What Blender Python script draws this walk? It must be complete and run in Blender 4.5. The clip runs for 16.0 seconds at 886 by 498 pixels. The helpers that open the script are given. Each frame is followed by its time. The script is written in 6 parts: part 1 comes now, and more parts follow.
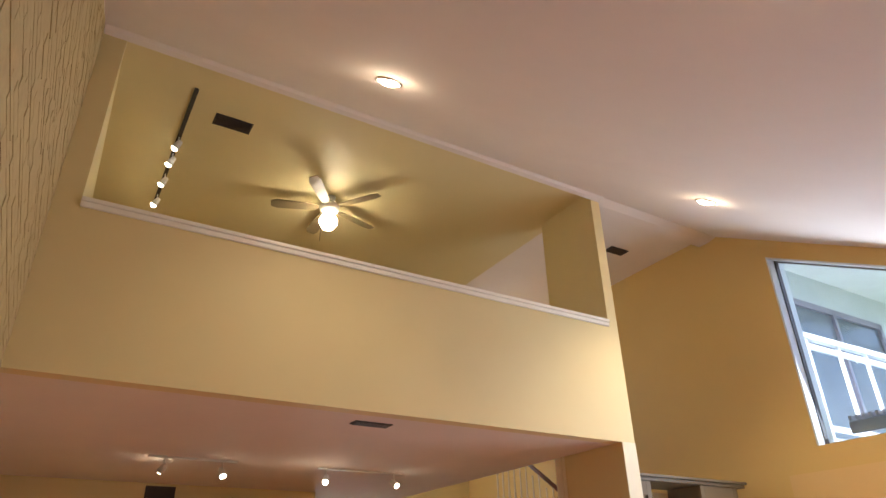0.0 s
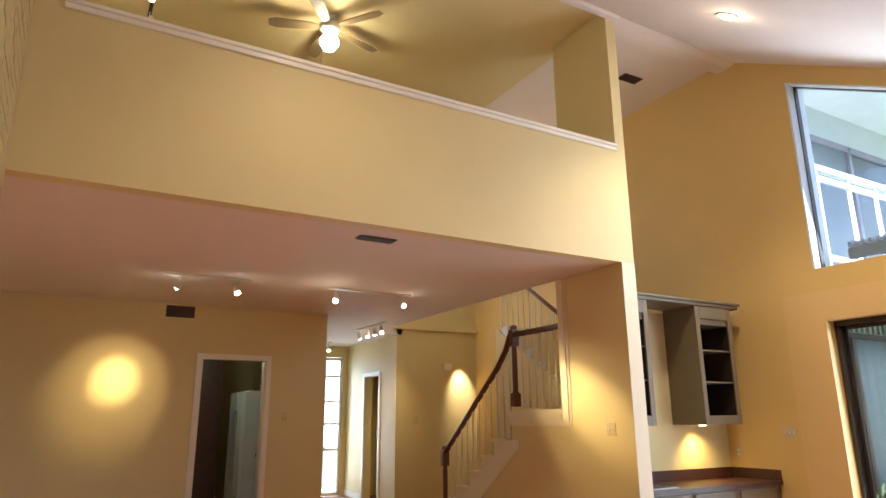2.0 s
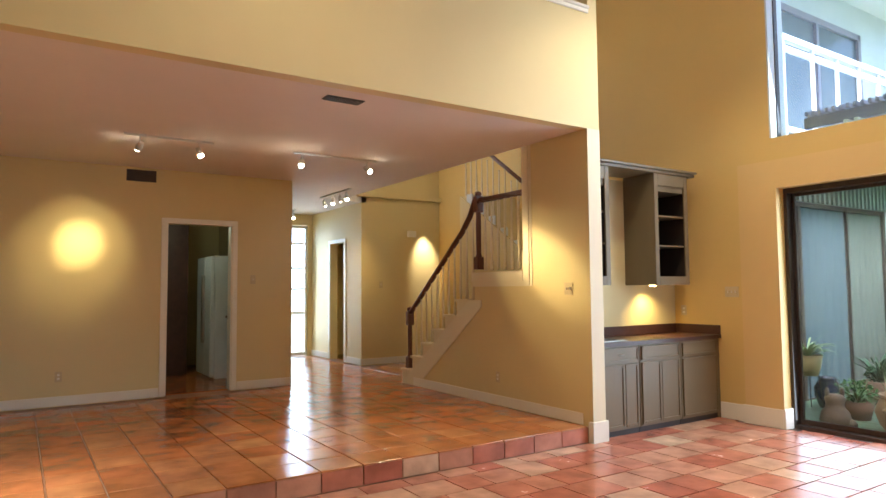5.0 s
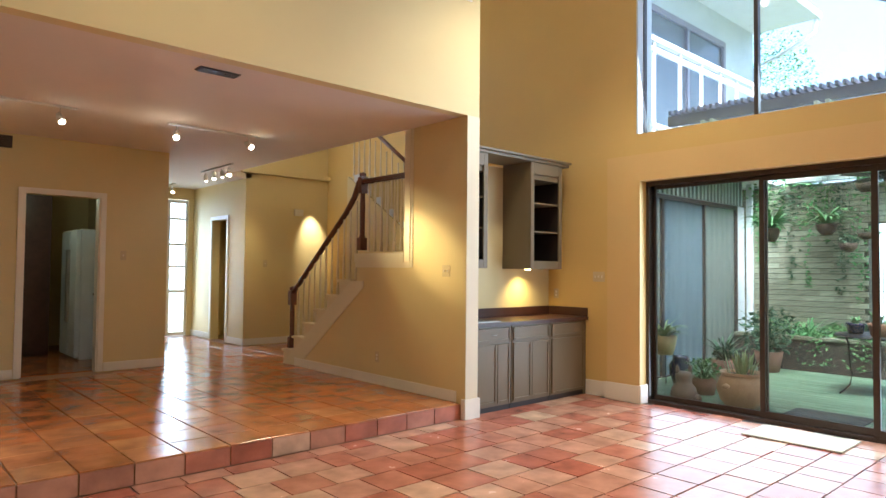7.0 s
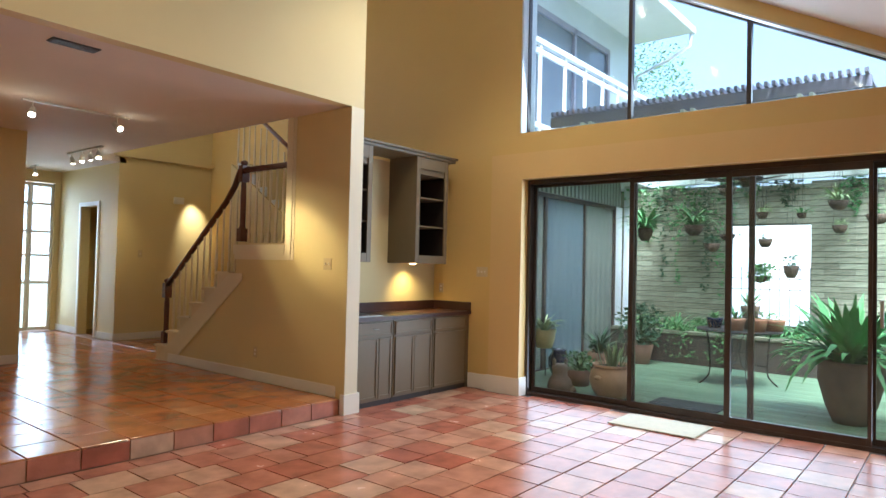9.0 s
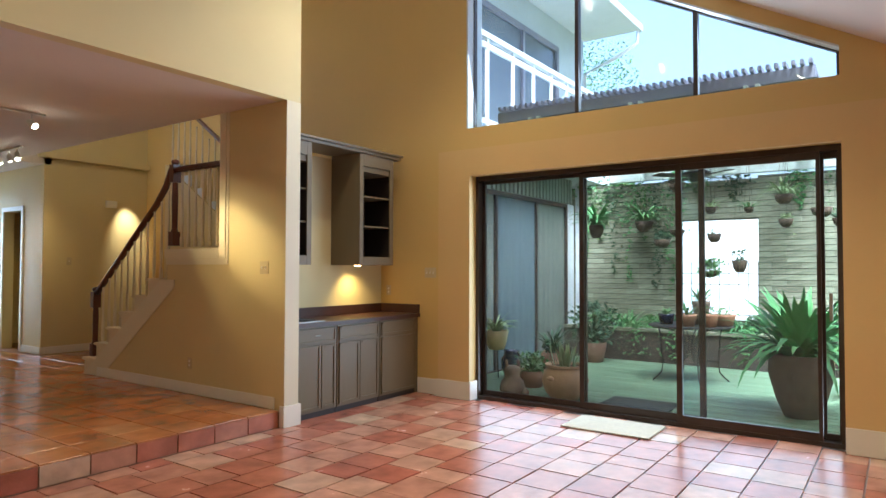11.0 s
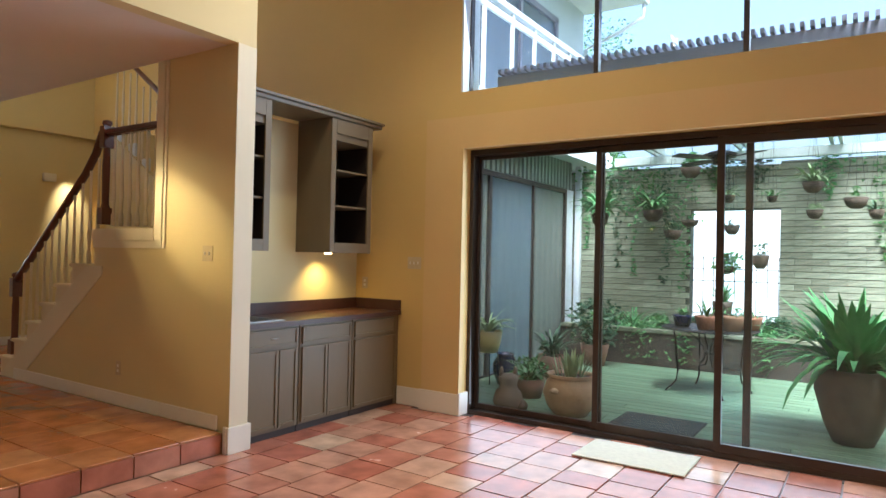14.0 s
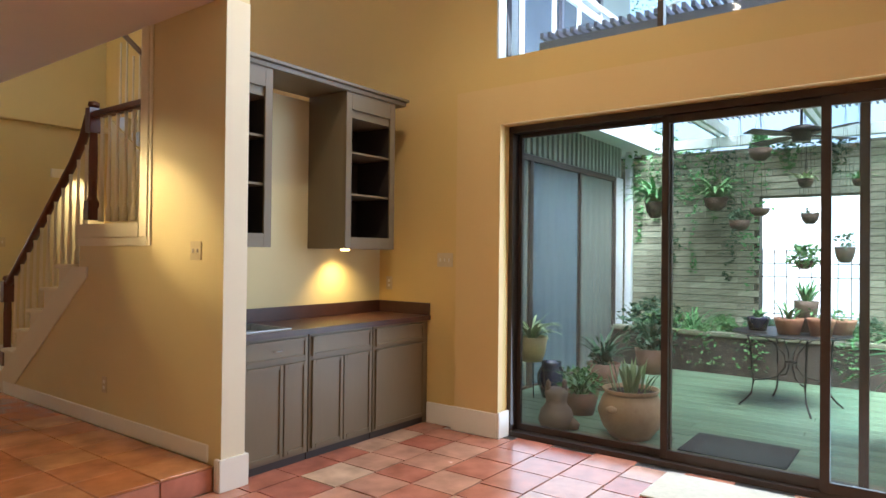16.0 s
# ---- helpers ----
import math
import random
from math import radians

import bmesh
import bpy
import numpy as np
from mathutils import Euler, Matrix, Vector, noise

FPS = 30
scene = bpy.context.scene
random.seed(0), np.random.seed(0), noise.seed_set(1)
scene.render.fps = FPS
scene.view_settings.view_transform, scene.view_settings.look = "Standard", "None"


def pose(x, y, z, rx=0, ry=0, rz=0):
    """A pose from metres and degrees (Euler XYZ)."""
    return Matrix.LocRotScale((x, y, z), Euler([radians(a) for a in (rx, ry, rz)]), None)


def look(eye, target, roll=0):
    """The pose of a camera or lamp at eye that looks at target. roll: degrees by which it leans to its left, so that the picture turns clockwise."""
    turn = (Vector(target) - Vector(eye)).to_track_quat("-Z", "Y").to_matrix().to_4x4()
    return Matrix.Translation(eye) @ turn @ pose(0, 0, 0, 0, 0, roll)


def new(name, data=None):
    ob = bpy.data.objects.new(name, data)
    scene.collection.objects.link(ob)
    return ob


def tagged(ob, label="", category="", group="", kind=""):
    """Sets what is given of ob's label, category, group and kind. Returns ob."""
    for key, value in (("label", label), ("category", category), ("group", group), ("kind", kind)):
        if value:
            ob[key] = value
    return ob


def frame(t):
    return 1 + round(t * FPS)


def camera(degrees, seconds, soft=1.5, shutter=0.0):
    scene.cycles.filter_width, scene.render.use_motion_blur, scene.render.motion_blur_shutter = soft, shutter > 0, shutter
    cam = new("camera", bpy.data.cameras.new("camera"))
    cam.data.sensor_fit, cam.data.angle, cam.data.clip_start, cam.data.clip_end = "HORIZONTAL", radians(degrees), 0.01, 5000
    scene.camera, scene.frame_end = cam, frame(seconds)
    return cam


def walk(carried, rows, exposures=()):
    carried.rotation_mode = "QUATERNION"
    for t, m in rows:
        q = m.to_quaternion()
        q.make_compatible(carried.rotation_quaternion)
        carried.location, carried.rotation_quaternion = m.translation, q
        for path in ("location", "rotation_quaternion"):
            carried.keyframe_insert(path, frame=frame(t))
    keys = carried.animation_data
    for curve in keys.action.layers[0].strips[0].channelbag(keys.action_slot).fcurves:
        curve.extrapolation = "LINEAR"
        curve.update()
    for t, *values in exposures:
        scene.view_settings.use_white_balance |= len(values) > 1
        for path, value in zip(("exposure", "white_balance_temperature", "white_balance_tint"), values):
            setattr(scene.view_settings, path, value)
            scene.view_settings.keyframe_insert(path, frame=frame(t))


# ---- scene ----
cam = camera(68.6, 16.0)

PATH = [
    (0, (-0.093, 0.268, 1.747), (0.821, 1.783, 2.678), -1.09),
    (0.5, (-0.045, 0.283, 1.689), (0.881, 1.844, 2.529), -0.95),
    (1, (0.013, 0.291, 1.587), (0.940, 1.896, 2.340), -0.26),
    (1.5, (0.009, 0.300, 1.587), (0.957, 1.949, 2.206), -0.32),
    (2, (0.019, 0.348, 1.508), (0.983, 2.025, 2.016), -0.39),
    (2.5, (-0.011, 0.372, 1.467), (0.971, 2.069, 1.861), -0.30),
    (3, (-0.044, 0.328, 1.490), (0.946, 2.043, 1.771), -0.39),
    (3.5, (-0.020, 0.381, 1.414), (0.983, 2.097, 1.637), -0.48),
    (6, (-0.080, 0.252, 1.412), (1.132, 1.841, 1.493), 0.05),
    (6.5, (-0.052, 0.218, 1.415), (1.233, 1.750, 1.488), 0.34),
    (7, (0.029, 0.160, 1.414), (1.374, 1.639, 1.480), 0.57),
    (7.5, (0.074, 0.145, 1.419), (1.490, 1.556, 1.477), 0.83),
    (8, (0.149, 0.096, 1.425), (1.616, 1.455, 1.477), 1.08),
    (8.5, (0.151, 0.099, 1.416), (1.673, 1.396, 1.468), 1.19),
    (9, (0.174, 0.067, 1.415), (1.730, 1.322, 1.468), 1.35),
    (9.5, (0.166, 0.072, 1.375), (1.756, 1.284, 1.440), 1.08),
    (12, (0.737, 0.342, 1.425), (2.403, 1.449, 1.464), -0.26),
    (12.5, (0.833, 0.494, 1.424), (2.520, 1.568, 1.457), -0.15),
    (13, (0.987, 0.596, 1.401), (2.677, 1.666, 1.438), 0.61),
    (13.5, (1.217, 0.677, 1.418), (2.889, 1.775, 1.446), 1.51),
    (14, (1.363, 0.835, 1.419), (3.030, 1.938, 1.445), 1.27),
    (14.5, (1.500, 1.022, 1.414), (3.167, 2.126, 1.439), 0.78),
    (15, (1.699, 1.116, 1.406), (3.345, 2.252, 1.432), 0.43),
    (15.5, (1.925, 1.166, 1.404), (3.536, 2.350, 1.426), 1.08),
    (16, (2.095, 1.286, 1.399), (3.695, 2.486, 1.418), 0.61),
]
walk(cam, [(t, look(eye, target, roll)) for t, eye, target, roll in PATH],
     exposures=((0, 2.4, 5980, 17), (3, 2.7, 5880, 12), (6, 2.7, 5700, 10), (8, 2.42, 5560, 9), (9.5, 2.2, 5460, 9), (12, 2.16, 5560, 10), (14.5, 2.16, 5620, 11), (16, 2.3, 5620, 12)))

# ---- world and daylight ----
world = bpy.data.worlds.new("sky_world")
scene.world = world
world.use_nodes = True
wn = world.node_tree.nodes
wl = world.node_tree.links
wn.clear()
w_out = wn.new("ShaderNodeOutputWorld")
w_bg = wn.new("ShaderNodeBackground")
w_sky = wn.new("ShaderNodeTexSky")
w_sky.sky_type = "NISHITA"
w_sky.sun_disc = False
SUN_UP, SUN_ROT = radians(62), radians(235)
w_sky.sun_elevation, w_sky.sun_rotation = SUN_UP, SUN_ROT
w_sky.dust_density, w_sky.ozone_density = 8.0, 0.4
w_bg.inputs["Strength"].default_value = 0.15
wl.new(w_sky.outputs[0], w_bg.inputs["Color"])
wl.new(w_bg.outputs[0], w_out.inputs[0])

sun = new("sun", bpy.data.lights.new("sun", "SUN"))
sun.data.energy, sun.data.angle, sun.data.color = 3.2, radians(35), (1.0, 0.96, 0.9)
sun.matrix_world = look((0, 0, 20), Vector((0, 0, 20)) - Vector((math.sin(SUN_ROT) * math.cos(SUN_UP), math.cos(SUN_ROT) * math.cos(SUN_UP), math.sin(SUN_UP))))


def area_lamp(name, eye, target, sx, sy, watts, colour):
    lamp = new(name, bpy.data.lights.new(name, "AREA"))
    lamp.data.shape, lamp.data.size, lamp.data.size_y = "RECTANGLE", sx, sy
    lamp.data.energy, lamp.data.color = watts, colour
    lamp.matrix_world = look(eye, target)
    return lamp


def spot_lamp(name, eye, target, watts, angle, blend=0.9, colour=(1.0, 0.62, 0.24), size=0.03):
    lamp = new(name, bpy.data.lights.new(name, "SPOT"))
    lamp.data.energy, lamp.data.color = watts, colour
    lamp.data.spot_size, lamp.data.spot_blend, lamp.data.shadow_soft_size = radians(angle), blend, size
    lamp.matrix_world = look(eye, target)
    return lamp


def point_lamp(name, eye, watts, colour=(1.0, 0.62, 0.24), size=0.06):
    lamp = new(name, bpy.data.lights.new(name, "POINT"))
    lamp.data.energy, lamp.data.color, lamp.data.shadow_soft_size = watts, colour, size
    lamp.location = eye
    return lamp


WARM = (1.0, 0.82, 0.52)
SKYLIGHT = (0.80, 0.92, 1.0)
area_lamp("door_daylight", (6.46, 2.2, 1.2), (0, 2.2, 0.9), 3.4, 2.25, 14, SKYLIGHT)
area_lamp("gable_daylight", (6.46, 2.7, 3.65), (0, 2.5, 2.0), 2.7, 1.3, 12, SKYLIGHT)
# the last two, at y 1.0, are unseen and added for general warmth
CANS = ((1.40, 3.43), (4.66, 3.41), (1.7, 1.0), (4.4, 1.0))
area_lamp("hall_daylight", (4.36, 12.35, 1.4), (4.3, 5, 1.0), 0.7, 1.9, 2.5, SKYLIGHT)

for cx, cy in CANS:
    cz = 3.26 + 0.555 * (cy - 0.45) - 0.06
    spot_lamp("can_lamp", (cx, cy, cz), (cx, cy, 0), 11 if cx < 3 else 42, 120, 0.8, WARM, 0.06)
    if cy > 2:
        point_lamp("can_spill", (cx, cy, cz - 0.03), 0.7, WARM, 0.05)


def aimed(name, head, target, watts, angle):
    """A spot just in front of a lamp head."""
    head, way = Vector(head), (Vector(target) - Vector(head)).normalized()
    return spot_lamp(name, head + way * 0.09, target, watts, angle, 1.0, (1.0, 0.75, 0.32))


aimed("track_lamp", (0.88, 7.0, 2.80), (0.52, 8.81, 1.97), 58, 19)
aimed("track_lamp", (0.88, 7.0, 2.80), (0.50, 8.81, 1.88), 18, 42)
aimed("track_lamp", (3.28, 7.0, 2.80), (4.37, 5.22, 1.66), 100, 19)
aimed("track_lamp", (3.28, 7.0, 2.80), (4.37, 5.20, 1.52), 30, 38)
aimed("track_lamp", (1.42, 7.0, 2.80), (2.2, 5.6, 0.2), 4, 80)
aimed("track_lamp", (2.49, 7.0, 2.80), (1.5, 5.2, 0.2), 4, 90)
aimed("hall_lamp", (4.0, 9.12, 2.80), (3.8, 8.0, 0.2), 7, 100)
aimed("hall_lamp", (4.0, 9.35, 2.80), (4.82, 10.75, 1.5), 10, 50)
aimed("hall_lamp", (4.2, 11.9, 2.80), (4.1, 11.0, 0.2), 4, 110)
spot_lamp("stairwell_lamp", (6.0, 10.0, 2.60), (6.08, 10.3, 1.95), 20, 54, 1.0, WARM)
point_lamp("soffit_spill", (2.3, 6.8, 2.6), 0.35, WARM, 0.2)
point_lamp("stairwell_glow", (5.2, 7.4, 4.6), 1.5, WARM, 0.2)
point_lamp("kitchen_glow", (1.7, 9.7, 2.35), 1.2, (0.9, 1.0, 0.7), 0.1)
spot_lamp("bar_lamp", (5.80, 5.05, 1.41), (5.86, 5.15, 0.9), 6, 125, 1.0, (1.0, 0.66, 0.20))
point_lamp("fan_lamp", (1.98, 6.09, 5.30), 5.5, (1.0, 0.84, 0.24), 0.07)
for ty in (5.75, 6.05, 6.45, 6.9):
    spot_lamp("loft_lamp", (0.28, ty, 5.4), (-0.2, ty + 0.3, 4.4), 2.6, 70, 1.0, WARM)

# ---- materials ----


def nodes_of(name):
    m = bpy.data.materials.new(name)
    m.use_nodes = True
    nt = m.node_tree
    return m, nt, nt.nodes["Principled BSDF"]


def node(nt, kind, **values):
    n = nt.nodes.new(kind)
    for key, value in values.items():
        n.inputs[key.replace("_", " ")].default_value = value
    return n


def surface(name, a, b=None, rough=0.6, scale=4.0, fine=60.0, bump=0.1, metal=0.0, mix=0.5, spread=0.0, stretch=(1, 1, 1), dist=0.004, coat=0.0, hue=0.0):
    """Two colours mixed by coarse and fine noise, with relief; spread varies it from object to object."""
    m, nt, p = nodes_of(name)
    b = b or tuple(c * 0.82 for c in a)
    tc = nt.nodes.new("ShaderNodeTexCoord")
    mp = nt.nodes.new("ShaderNodeMapping")
    mp.inputs["Scale"].default_value = stretch
    nt.links.new(tc.outputs["Object"], mp.inputs["Vector"])
    n1 = node(nt, "ShaderNodeTexNoise", Scale=scale, Detail=4.0, Roughness=0.6)
    n2 = node(nt, "ShaderNodeTexNoise", Scale=fine, Detail=3.0, Roughness=0.6)
    nt.links.new(mp.outputs[0], n1.inputs["Vector"])
    nt.links.new(mp.outputs[0], n2.inputs["Vector"])
    add = nt.nodes.new("ShaderNodeMath")
    add.operation = "MULTIPLY_ADD"
    add.inputs[1].default_value = 0.35
    nt.links.new(n2.outputs["Fac"], add.inputs[0])
    nt.links.new(n1.outputs["Fac"], add.inputs[2])
    ramp = nt.nodes.new("ShaderNodeMapRange")
    ramp.inputs["From Min"].default_value, ramp.inputs["From Max"].default_value = 0.45, 0.9
    ramp.inputs["To Max"].default_value = mix * 2
    nt.links.new(add.outputs[0], ramp.inputs["Value"])
    mx = nt.nodes.new("ShaderNodeMix")
    mx.data_type = "RGBA"
    mx.inputs["A"].default_value, mx.inputs["B"].default_value = (*a, 1), (*b, 1)
    nt.links.new(ramp.outputs[0], mx.inputs["Factor"])
    colour = mx.outputs["Result"]
    if spread or hue:
        oi = nt.nodes.new("ShaderNodeObjectInfo")
        hsv = nt.nodes.new("ShaderNodeHueSaturation")
        r1 = nt.nodes.new("ShaderNodeMapRange")
        r1.inputs["To Min"].default_value, r1.inputs["To Max"].default_value = 1 - spread, 1 + spread
        nt.links.new(oi.outputs["Random"], r1.inputs["Value"])
        nt.links.new(r1.outputs[0], hsv.inputs["Value"])
        r2 = nt.nodes.new("ShaderNodeMapRange")
        r2.inputs["To Min"].default_value, r2.inputs["To Max"].default_value = 0.5 - hue, 0.5 + hue
        nt.links.new(oi.outputs["Random"], r2.inputs["Value"])
        nt.links.new(r2.outputs[0], hsv.inputs["Hue"])
        nt.links.new(colour, hsv.inputs["Color"])
        colour = hsv.outputs[0]
    nt.links.new(colour, p.inputs["Base Color"])
    p.inputs["Roughness"].default_value, p.inputs["Metallic"].default_value = rough, metal
    p.inputs["Coat Weight"].default_value = coat
    if bump:
        bp = nt.nodes.new("ShaderNodeBump")
        bp.inputs["Strength"].default_value, bp.inputs["Distance"].default_value = bump, dist
        nt.links.new(add.outputs[0], bp.inputs["Height"])
        nt.links.new(bp.outputs[0], p.inputs["Normal"])
    return m


def glowing(name, colour, strength):
    m, nt, p = nodes_of(name)
    p.inputs["Base Color"].default_value = (*colour, 1)
    p.inputs["Emission Color"].default_value = (*colour, 1)
    p.inputs["Emission Strength"].default_value = strength
    return m


def clear_glass(name, tint=(0.93, 0.985, 1.0), rough=0.02):
    """A thin pane: mostly clear, with a mirror gloss that grows at a slant."""
    m, nt, p = nodes_of(name)
    nt.nodes.remove(p)
    out = nt.nodes["Material Output"]
    tr = nt.nodes.new("ShaderNodeBsdfTransparent")
    tr.inputs[0].default_value = (*tint, 1)
    gl = nt.nodes.new("ShaderNodeBsdfGlossy")
    gl.inputs["Roughness"].default_value = rough
    lw = nt.nodes.new("ShaderNodeLayerWeight")
    pw = nt.nodes.new("ShaderNodeMath")
    pw.operation = "POWER"
    pw.inputs[1].default_value = 4.0
    fr = nt.nodes.new("ShaderNodeMath")
    fr.operation = "MULTIPLY_ADD"
    fr.inputs[1].default_value, fr.inputs[2].default_value = 0.45, 0.02
    nt.links.new(lw.outputs["Facing"], pw.inputs[0])
    nt.links.new(pw.outputs[0], fr.inputs[0])
    mx = nt.nodes.new("ShaderNodeMixShader")
    nt.links.new(fr.outputs[0], mx.inputs[0])
    nt.links.new(tr.outputs[0], mx.inputs[1])
    nt.links.new(gl.outputs[0], mx.inputs[2])
    # faint bluish diffuse layer that lays a light haze over the view
    haze = nt.nodes.new("ShaderNodeBsdfDiffuse")
    haze.inputs[0].default_value = (0.8, 0.9, 0.95, 1)
    md = nt.nodes.new("ShaderNodeMixShader")
    md.inputs[0].default_value = 0.02
    nt.links.new(mx.outputs[0], md.inputs[1])
    nt.links.new(haze.outputs[0], md.inputs[2])
    nt.links.new(md.outputs[0], out.inputs[0])
    return m


M_WALL = surface("yellow_wall_paint", (0.68, 0.56, 0.29), (0.65, 0.53, 0.27), 0.55, 1.2, 90, 0.05)
M_GOLD = surface("golden_wall_paint", (0.65, 0.455, 0.16), (0.62, 0.43, 0.15), 0.55, 1.2, 90, 0.05)
M_CREAM = surface("cream_wall_paint", (0.74, 0.67, 0.50), (0.71, 0.63, 0.46), 0.55, 1.2, 90, 0.05)
# golden wall paint with the floor's warm bounce light put into its colour
M_BAND = surface("gold_paint_floor_bounce", (0.68, 0.475, 0.205), (0.65, 0.45, 0.19), 0.5, 1.2, 90, 0.05)
M_BARWALL = surface("pale_straw_wall_paint", (0.62, 0.54, 0.31), (0.59, 0.51, 0.29), 0.55, 1.2, 90, 0.05)
M_CEIL = surface("ceiling_paint", (0.74, 0.66, 0.60), (0.71, 0.63, 0.57), 0.8, 2, 120, 0.15)
M_TRIM = surface("white_trim_paint", (0.80, 0.76, 0.68), (0.76, 0.72, 0.63), 0.35, 2, 80, 0.04)
M_GROUT = surface("grout", (0.27, 0.20, 0.185), (0.34, 0.26, 0.24), 0.45, 6, 90, 0.4)
M_CAB = surface("taupe_cabinet_paint", (0.165, 0.122, 0.068), (0.14, 0.103, 0.057), 0.4, 3, 70, 0.06, stretch=(1, 1, 0.15))
# shade inside the open cabinets as a flat dark colour; also the kick boards
M_CABIN = surface("inside_shade_and_dark_kick", (0.035, 0.025, 0.022), None, 0.5, 3, 70, 0.05)
M_COUNTER = surface("dark_brown_laminate", (0.045, 0.019, 0.015), (0.07, 0.03, 0.024), 0.32, 9, 150, 0.05)
M_STEEL = surface("brushed_steel", (0.55, 0.55, 0.55), (0.45, 0.45, 0.45), 0.28, 6, 200, 0.05, metal=1.0)
M_BRONZE = surface("dark_bronze_aluminium", (0.048, 0.034, 0.028), (0.065, 0.048, 0.04), 0.4, 8, 120, 0.05, metal=0.4)
M_GLASS = clear_glass("door_glass")
M_GLASSDULL = clear_glass("dull_door_glass", rough=0.35)
M_WOOD = surface("red_mahogany", (0.13, 0.032, 0.015), (0.08, 0.02, 0.01), 0.3, 6, 60, 0.1, stretch=(1, 1, 0.2), coat=0.4)
M_DARK = surface("dark_vent_metal", (0.03, 0.022, 0.02), (0.05, 0.04, 0.035), 0.6, 8, 80, 0.1)
M_LAMP = glowing("lamp_glow", (1.0, 0.80, 0.50), 12)
M_BLADE = surface("tan_fan_blade", (0.22, 0.16, 0.075), (0.18, 0.13, 0.06), 0.5, 4, 60, 0.05)
M_AMBER = glowing("amber_lamp_glow", (1.0, 0.62, 0.2), 3)
M_TERRADARK = surface("dark_clay", (0.24, 0.13, 0.08), (0.16, 0.09, 0.06), 0.75, 5, 60, 0.3)
M_LAMPWHITE = glowing("lamp_glow_white", (1.0, 0.88, 0.60), 10)
M_WHITEMETAL = surface("white_lamp_metal", (0.7, 0.68, 0.62), None, 0.35, 5, 90, 0.03)
M_PLASTIC = surface("ivory_plastic", (0.62, 0.50, 0.30), None, 0.4, 5, 90, 0.02)
M_BRICKIN = surface("painted_tan_brick", (0.46, 0.345, 0.15), (0.39, 0.29, 0.125), 0.75, 9, 50, 0.5, dist=0.01)
M_MAT = surface("cream_door_mat", (0.62, 0.58, 0.46), (0.52, 0.48, 0.38), 0.95, 30, 400, 0.6)
M_MATDARK = surface("dark_rubber_mat", (0.008, 0.012, 0.014), (0.03, 0.04, 0.042), 0.9, 30, 300, 0.8)
M_DECK = surface("greenish_deck_wood", (0.155, 0.245, 0.15), (0.075, 0.13, 0.075), 0.5, 3, 40, 0.3, spread=0.12, stretch=(1, 0.15, 1))
M_STAIR = surface("cream_stair_paint", (0.72, 0.62, 0.42), (0.68, 0.58, 0.39), 0.4, 2, 80, 0.04)
M_GROUT2 = surface("amber_grout", (0.27, 0.14, 0.07), (0.33, 0.18, 0.10), 0.6, 6, 90, 0.4)
M_SIDING = surface("green_grey_siding", (0.36, 0.42, 0.37), (0.31, 0.37, 0.32), 0.6, 3, 60, 0.1)
M_OUTWHITE = surface("white_exterior_paint", (0.66, 0.71, 0.74), (0.58, 0.63, 0.66), 0.5, 3, 60, 0.1)
M_CURTAIN = surface("blue_grey_drape", (0.135, 0.17, 0.20), (0.115, 0.145, 0.17), 0.7, 3, 80, 0.2, stretch=(6, 6, 0.3))
M_BRICKOUT = surface("greenish_buff_brick", (0.34, 0.345, 0.25), (0.19, 0.215, 0.15), 0.85, 2.0, 45, 0.6, spread=0.22, hue=0.012)
# brown brick, darkened in colour for the shade below the pergola
M_PLANTER = surface("shaded_brown_brick", (0.06, 0.045, 0.034), (0.03, 0.03, 0.023), 0.9, 4, 50, 0.7)
M_MORTAR = surface("dark_mortar", (0.10, 0.105, 0.075), (0.06, 0.068, 0.045), 0.9, 3, 60, 0.6)
M_CONC = surface("mossy_concrete", (0.24, 0.23, 0.17), (0.11, 0.13, 0.08), 0.85, 3, 40, 0.5)
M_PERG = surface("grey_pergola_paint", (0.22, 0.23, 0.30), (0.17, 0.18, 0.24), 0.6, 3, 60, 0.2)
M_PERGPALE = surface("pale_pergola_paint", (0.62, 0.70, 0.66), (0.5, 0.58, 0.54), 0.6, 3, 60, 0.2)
M_TERRA = surface("terracotta", (0.42, 0.20, 0.11), (0.30, 0.14, 0.08), 0.7, 5, 60, 0.25)
M_TAN = surface("tan_glazed_clay", (0.46, 0.30, 0.17), (0.30, 0.18, 0.10), 0.45, 5, 60, 0.2)
M_YPOT = surface("yellow_glazed_clay", (0.52, 0.40, 0.16), (0.40, 0.30, 0.12), 0.4, 5, 60, 0.2)
M_BLUEPOT = surface("dark_blue_glaze", (0.012, 0.018, 0.05), (0.02, 0.03, 0.07), 0.15, 5, 60, 0.1, coat=0.6)
M_GREYPOT = surface("grey_clay", (0.19, 0.14, 0.10), (0.11, 0.085, 0.065), 0.8, 5, 60, 0.4)
M_BASKET = surface("dark_wire_basket", (0.05, 0.035, 0.025), (0.09, 0.065, 0.04), 0.9, 20, 120, 0.9, dist=0.01)
M_IRON = surface("black_wrought_iron", (0.015, 0.015, 0.016), (0.03, 0.028, 0.026), 0.5, 8, 90, 0.2, metal=0.5)
M_SOIL = surface("potting_soil", (0.05, 0.035, 0.022), None, 0.95, 20, 90, 0.9)
M_GROUND = surface("garden_ground", (0.12, 0.12, 0.06), (0.06, 0.08, 0.03), 0.95, 0.4, 12, 0.6)
M_BARK = surface("grey_bark", (0.16, 0.13, 0.10), (0.10, 0.08, 0.06), 0.9, 8, 60, 0.8)
